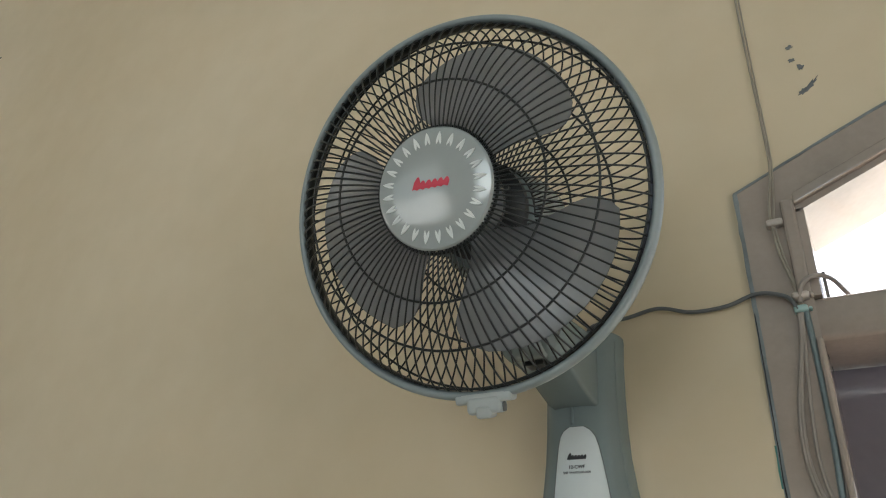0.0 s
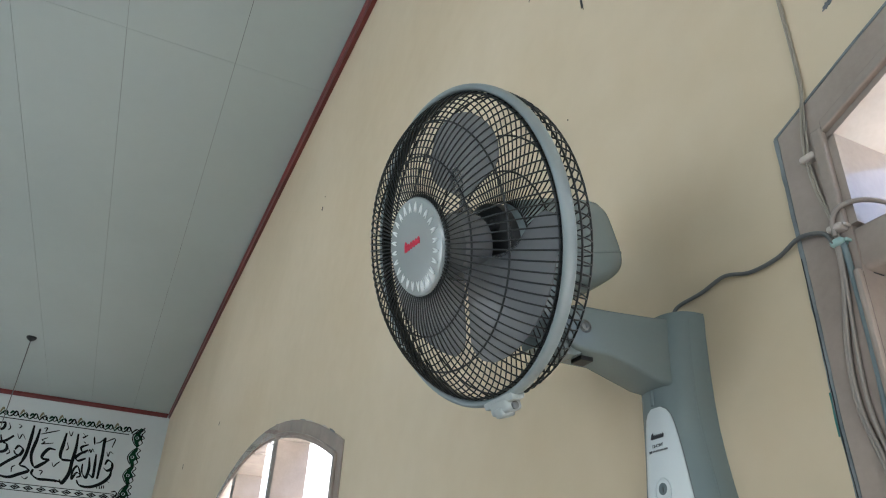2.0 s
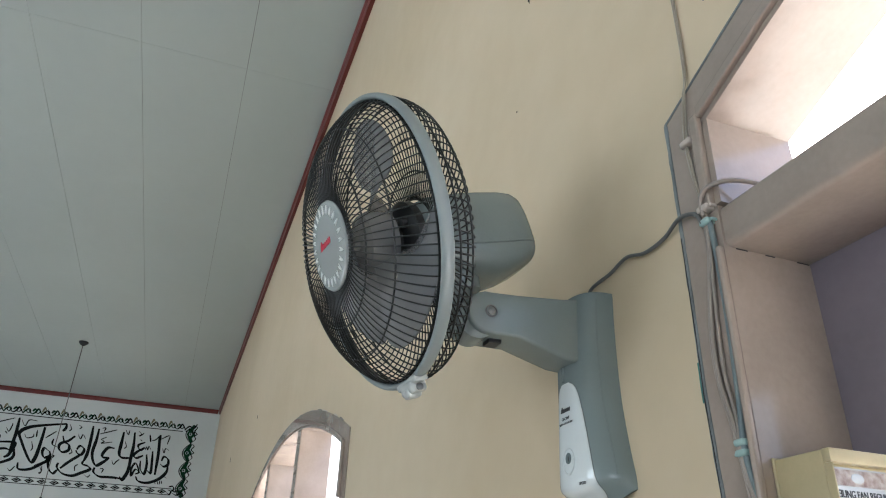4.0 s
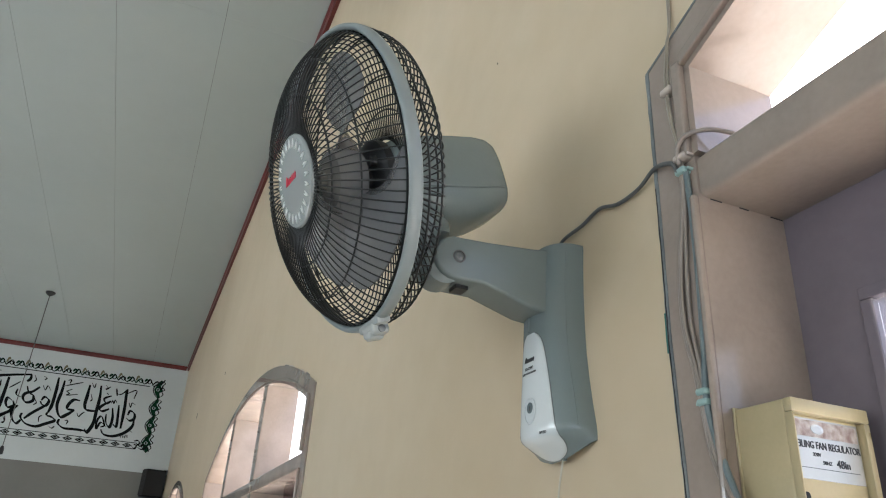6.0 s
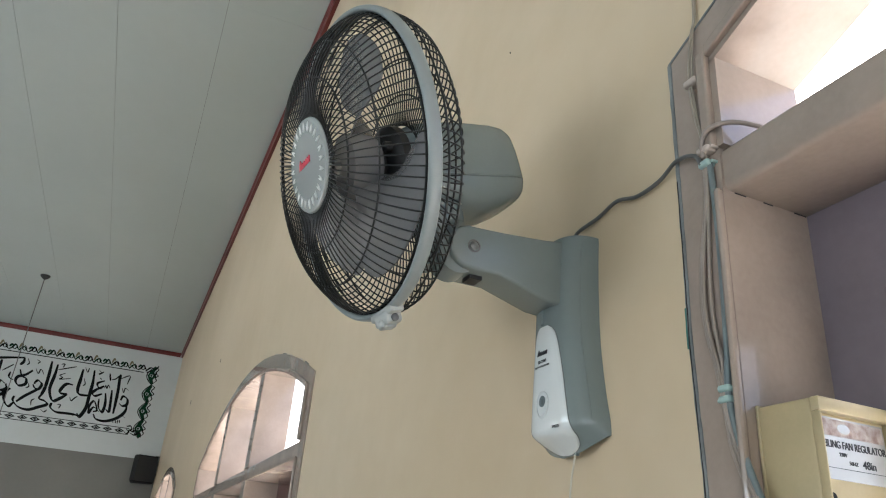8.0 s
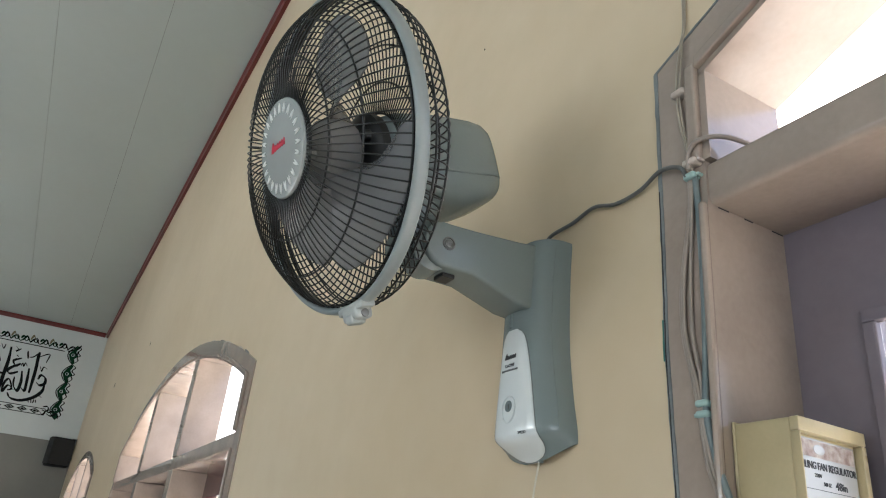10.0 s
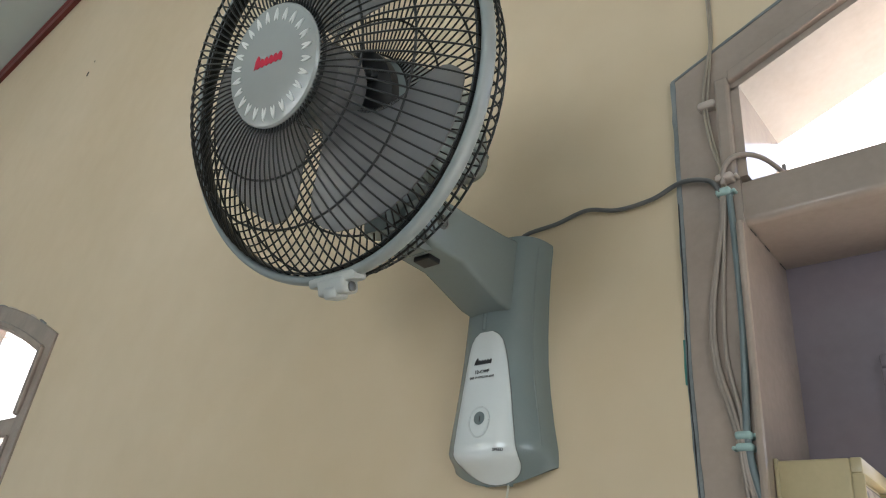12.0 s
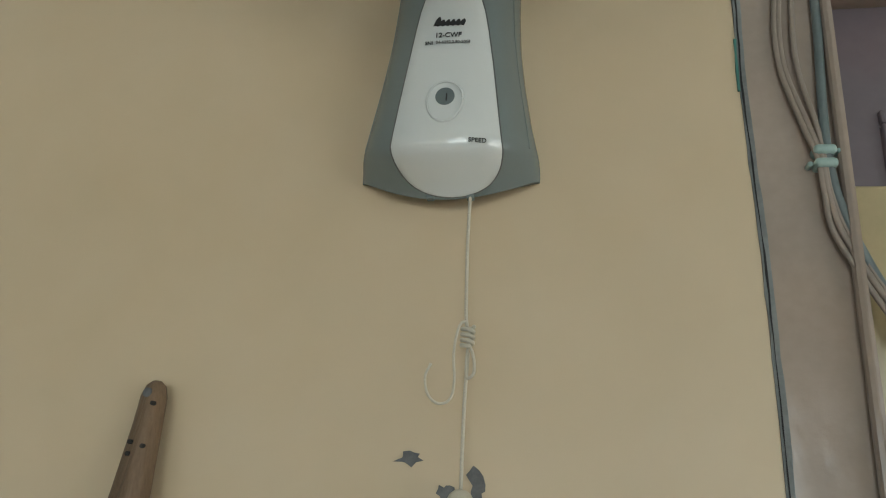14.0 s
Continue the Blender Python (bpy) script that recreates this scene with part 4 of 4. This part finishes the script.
lamp = thing("pendant_lamp", "small dark pendant lamp on a thin cable from the ceiling", "lamp", (-7.66, -1.68, CEIL))
bm = lathe([(0.050, 0.0), (0.050, 0.012), (0.034, 0.030), (0.012, 0.045), (0.004, 0.05)], 28)
bm.transform(Matrix.Rotation(radians(90), 4, 'X'))
part("ceiling_rose", bm, M_DARK, lamp, smooth=40)
part("flex", tube([(0, 0, -0.04), (0.0, 0.0, -0.6), (0, 0, -1.65)], 0.0045, 6, 4), M_CABLE, lamp)
bm = lathe([(0.009, 1.64), (0.018, 1.66), (0.022, 1.69), (0.020, 1.72), (0.004, 1.725)], 24)
bm.transform(Matrix.Rotation(radians(90), 4, 'X'))
part("lamp_holder", bm, M_DARK, lamp, smooth=40)

# painted calligraphy band on the end wall: strokes 1.5 mm thick, units of a centimetre from its lower near corner
band = thing("calligraphy_band", "black painted calligraphy in a green and black ornamental border", "wall painting", (END, -0.289, 2.98))


def ribbon(pts, width, nib=35, steps=7, out=0.0030):
    """A pen stroke of a broad nib held at an angle, on the wall plane; pts in cm left of and above the corner."""
    line = catmull([(a, b, 0) for a, b in pts], steps)
    bm = bmesh.new()
    n = len(line)
    c, s = math.cos(radians(nib)), math.sin(radians(nib))
    L, Rr = [], []
    for i, q in enumerate(line):
        d = (line[min(i + 1, n - 1)] - line[max(i - 1, 0)]).normalized()
        across = abs(d.x * s - d.y * c)
        w = width * (0.32 + 0.68 * across) * (0.55 + 0.45 * min(1.0, 4 * i / n, 4 * (n - 1 - i) / n + 0.15))
        nx, ny = -d.y, d.x
        for row, sg in ((L, 1), (Rr, -1)):
            row.append((out, -(q.x + nx * w / 2 * sg) / 100, (q.y + ny * w / 2 * sg) / 100))
    vl, vr = [bm.verts.new(p) for p in L], [bm.verts.new(p) for p in Rr]
    for i in range(n - 1):
        bm.faces.new((vl[i], vr[i], vr[i + 1], vl[i + 1]))
    r = bmesh.ops.extrude_face_region(bm, geom=bm.faces[:])
    for v in [g for g in r["geom"] if isinstance(g, bmesh.types.BMVert)]:
        v.co.x = 0.0
    return bm


def stroke(letter, width, *pts):
    """One pen stroke of the named letter."""
    part("pen_mark" if width < 2.5 else "pen_stroke", ribbon(pts, width * 1.3), M_INK, band)


stroke("waw", 3.2, (38, 45), (36, 51), (30, 48), (29, 41), (34, 38), (39, 41))
stroke("waw", 3.4, (29, 42), (29, 31), (37, 21), (50, 15), (62, 16), (67, 22))
stroke("alif", 3.6, (46, 80), (46, 73), (44, 53), (43, 26))
stroke("serif", 1.3, (56, 71), (51, 73), (46, 80))
stroke("serif", 1.3, (45, 74), (34, 80), (35, 68))
stroke("alif", 2.2, (60, 79), (57, 69))
stroke("lam", 3.2, (52, 57), (50, 42), (49, 28), (54, 31))
stroke("lam", 3.2, (59, 52), (56, 38), (57, 26), (62, 30))
stroke("he", 2.2, (65, 43), (64, 35), (62, 30))
stroke("he", 2.4, (61, 26), (69, 31), (73, 22), (74, 33), (70, 39), (64, 28), (68, 25))
stroke("shadda", 1.3, (62, 58), (61, 62), (59, 58), (58, 63), (55, 59))
stroke("ghain", 2.6, (64, 68), (72, 63), (68, 57), (63, 61))
stroke("ghain", 3.0, (63, 61), (72, 54), (75, 49), (71, 46), (63, 50))
stroke("mark", 2.4, (71, 71), (68, 69))
stroke("lam", 3.8, (80, 80), (78, 62), (78, 44), (78, 28), (83, 16), (87, 20))
stroke("alif", 3.8, (94, 79), (94, 64), (94, 51), (90, 45), (78, 45))
stroke("ba", 3.4, (84, 17), (91, 18), (101, 18), (112, 18), (120, 23), (120, 29))
stroke("mark", 2.4, (93, 18), (90, 16))
stroke("ain", 3.4, (101, 56), (109, 56), (114, 48), (113, 43), (105, 43))
stroke("lam", 3.6, (126, 80), (126, 66), (127, 46), (120, 32), (112, 36), (105, 43))
stroke("alif", 3.6, (134, 83), (133, 66), (133, 47), (135, 36))
stroke("ya", 3.4, (135, 37), (136, 32), (129, 30), (125, 26), (134, 21), (145, 16), (157, 18), (165, 25), (165, 31))
stroke("mim", 3.2, (147, 50), (144, 55), (138, 51), (140, 44), (145, 45), (148, 49))
stroke("ra", 3.0, (138, 46), (145, 40), (154, 32), (161, 24))
stroke("he", 3.2, (168, 66), (164, 58), (158, 55), (157, 48), (164, 45), (169, 50), (168, 56), (160, 60), (153, 67))
stroke("waw", 3.2, (180, 45), (186, 48), (187, 42), (183, 36), (177, 39), (179, 45))
stroke("waw", 3.2, (177, 39), (180, 31), (192, 24))
stroke("ra", 3.2, (172, 40), (177, 32), (174, 22), (168, 17), (164, 22))
stroke("serif", 2.2, (178, 61), (178, 54), (172, 51))
stroke("mark", 1.3, (188, 61), (177, 71))
stroke("mark", 1.3, (124, 73), (103, 81))
stroke("mark", 1.3, (73, 75), (68, 80))
stroke("mark", 1.3, (150, 70), (146, 64), (144, 70), (139, 64))
stroke("mark", 1.3, (92, 82), (88, 76), (87, 82))
stroke("mark", 1.3, (40, 62), (37, 56), (36, 62), (31, 60))
stroke("mark", 1.3, (163, 82), (160, 76), (162, 73))
stroke("mark", 1.3, (152, 82), (148, 80), (150, 77))
stroke("mark", 1.3, (122, 81), (118, 82), (119, 77))
stroke("mark", 1.3, (114, 70), (120, 66), (116, 64), (119, 61), (106, 64))
stroke("mark", 1.3, (90, 67), (87, 60), (89, 57))
stroke("mark", 1.3, (75, 82), (71, 78), (74, 76))
stroke("mark", 1.3, (155, 51), (152, 46), (155, 43))
stroke("mark", 1.3, (101, 40), (98, 35), (95, 39), (92, 42))
stroke("mark", 1.3, (113, 28), (109, 28), (110, 23))
stroke("mark", 1.3, (141, 31), (144, 28), (143, 22))
stroke("mark", 1.3, (131, 19), (126, 16), (123, 19))
stroke("mark", 1.3, (185, 24), (182, 18), (184, 15))
stroke("date", 1.3, (42, 19), (40, 14))
stroke("date", 1.3, (38, 18), (37, 14))
stroke("date", 1.3, (35, 19), (35, 14))
stroke("date", 1.3, (33, 19), (32, 15))
stroke("date", 1.3, (38, 22), (33, 25), (27, 23))
stroke("kaf", 4.0, (167, 82), (190, 78), (210, 73), (220, 65), (215, 54), (202, 34), (196, 29), (193, 38), (192, 61), (192, 75))
stroke("kaf", 3.0, (167, 82), (167, 76), (170, 72))
stroke("waw", 3.2, (212, 27), (209, 19), (196, 20), (184, 28), (176, 35))
stroke("lam", 3.6, (225, 84), (224, 63), (225, 36))
stroke("nun", 3.2, (249, 50), (226, 52), (221, 50), (225, 36), (230, 32))
stroke("nun", 3.0, (246, 40), (232, 43), (225, 41))
stroke("nun", 3.2, (221, 45), (220, 32), (236, 23))
stroke("mark", 1.3, (230, 83), (245, 77), (256, 72))
stroke("mark", 1.3, (222, 82), (216, 74), (213, 82), (203, 82))
stroke("mark", 1.3, (237, 70), (233, 65), (231, 72), (231, 76))
stroke("mark", 2.4, (237, 65), (234, 62))
stroke("mark", 1.3, (243, 56), (242, 60), (240, 56))
stroke("mark", 1.3, (203, 55), (200, 47), (201, 43))
stroke("mark", 1.3, (214, 64), (210, 59), (203, 61), (203, 65))
stroke("mark", 1.6, (200, 70), (199, 61))
stroke("mark", 1.3, (222, 19), (218, 16), (214, 22))
stroke("mark", 1.3, (183, 25), (182, 18), (185, 16))

# border: double lines, diamonds below, leafy scroll above, green panel at the near end
LONG = 330
for z, t in ((1.5, 0.9), (9.5, 0.9), (88, 1.1)):
    part("border_line", box((0.0, -LONG / 100, (z - t / 2) / 100), (0.0028, -0.20 + 0.02, (z + t / 2) / 100)), M_INK, band)
def lozenge(out, w, h):
    return prism([(0, -h / 2), (w / 2, 0), (0, h / 2), (-w / 2, 0)], 0.0, out, "yz")
bm = lozenge(0.0030, 0.125, 0.064)
dia = mesh_of(bm, "diamond", M_INK)
dia_in = mesh_of(lozenge(0.0042, 0.070, 0.036), "diamond_field", M_WHITE_WALL)
dia_core = mesh_of(lozenge(0.0052, 0.054, 0.028), "diamond_core", M_INK)
for k in range(20):
    at = pose(0, -0.30 - 0.148 * k, 0.055)
    d = share("diamond", dia, band, at)
    share("diamond_field", dia_in, d)
    share("diamond_core", dia_core, d)
for k in range(27):
    s, v = 14 + 11.6 * k, 6
    up = 1 if k % 2 == 0 else -1
    part("scroll", ribbon([(s, v + (84)), (s + 3, v + (87 + up)), (s + 6, v + (91 + up)), (s + 9, v + (88 - up)), (s + 12, v + (84.5))], 2.4, 20), M_GREEN if k % 3 else M_INK, band)
    part("scroll", ribbon([(s + 6, v + (92)), (s + 3.5, v + (88.5)), (s + 6, v + (85.5)), (s + 8.5, v + (88.5)), (s + 6, v + (92))], 1.5, 10), M_INK, band)
    part("scroll_leaf", ribbon([(s + 7, v + (89)), (s + 10, v + (94 if k % 2 else 91)), (s + 12.5, v + (88))], 3.0, 60), M_OLIVE if k % 2 else M_GREEN, band)
for z0 in (-2, 22, 46, 72):
    pts = [(4, z0), (9, z0 + 6), (12, z0 + 13), (9, z0 + 20), (4, z0 + 27), (2, z0 + 24), (4, z0 + 18), (0, z0 + 13), (4, z0 + 8), (2, z0 + 3)]
    bm = prism([(-a / 100, b / 100) for a, b in pts], 0.0, 0.0026, "yz")
    panel = part("border_panel", bm, M_GREEN, band, "dark green painted border panel")
    part("border_ring", ribbon([(7 + 1.8 * math.cos(a), z0 + 13 + 1.8 * math.sin(a)) for a in [2 * math.pi * k / 8 for k in range(9)]], 0.9, 0, 3, 0.004), M_WHITE_WALL, panel)
    part("border_edge", ribbon([(4, z0), (10, z0 + 6), (13, z0 + 13), (10, z0 + 20), (4, z0 + 27)], 1.4, 0), M_INK, band)
    part("border_edge", ribbon([(3, z0 + 2), (-1, z0 + 7), (1, z0 + 11), (-2, z0 + 14), (2, z0 + 18), (-1, z0 + 23), (3, z0 + 26)], 1.6, 0), M_INK, band)
for pts in ([(16, 90), (10, 96), (4, 94), (0, 100)], [(14, 88), (8, 92), (3, 86), (1, 92)], [(16, 4), (10, 2), (4, 6), (1, 0)], [(20, 10), (14, 6), (9, 8), (5, 2)], [(22, 12), (17, 13), (15, 9), (19, 6)], [(24, 5), (20, 2), (18, 6), (22, 8)]):
    part("corner_scroll", ribbon(pts, 2.4, 40), M_INK, band)
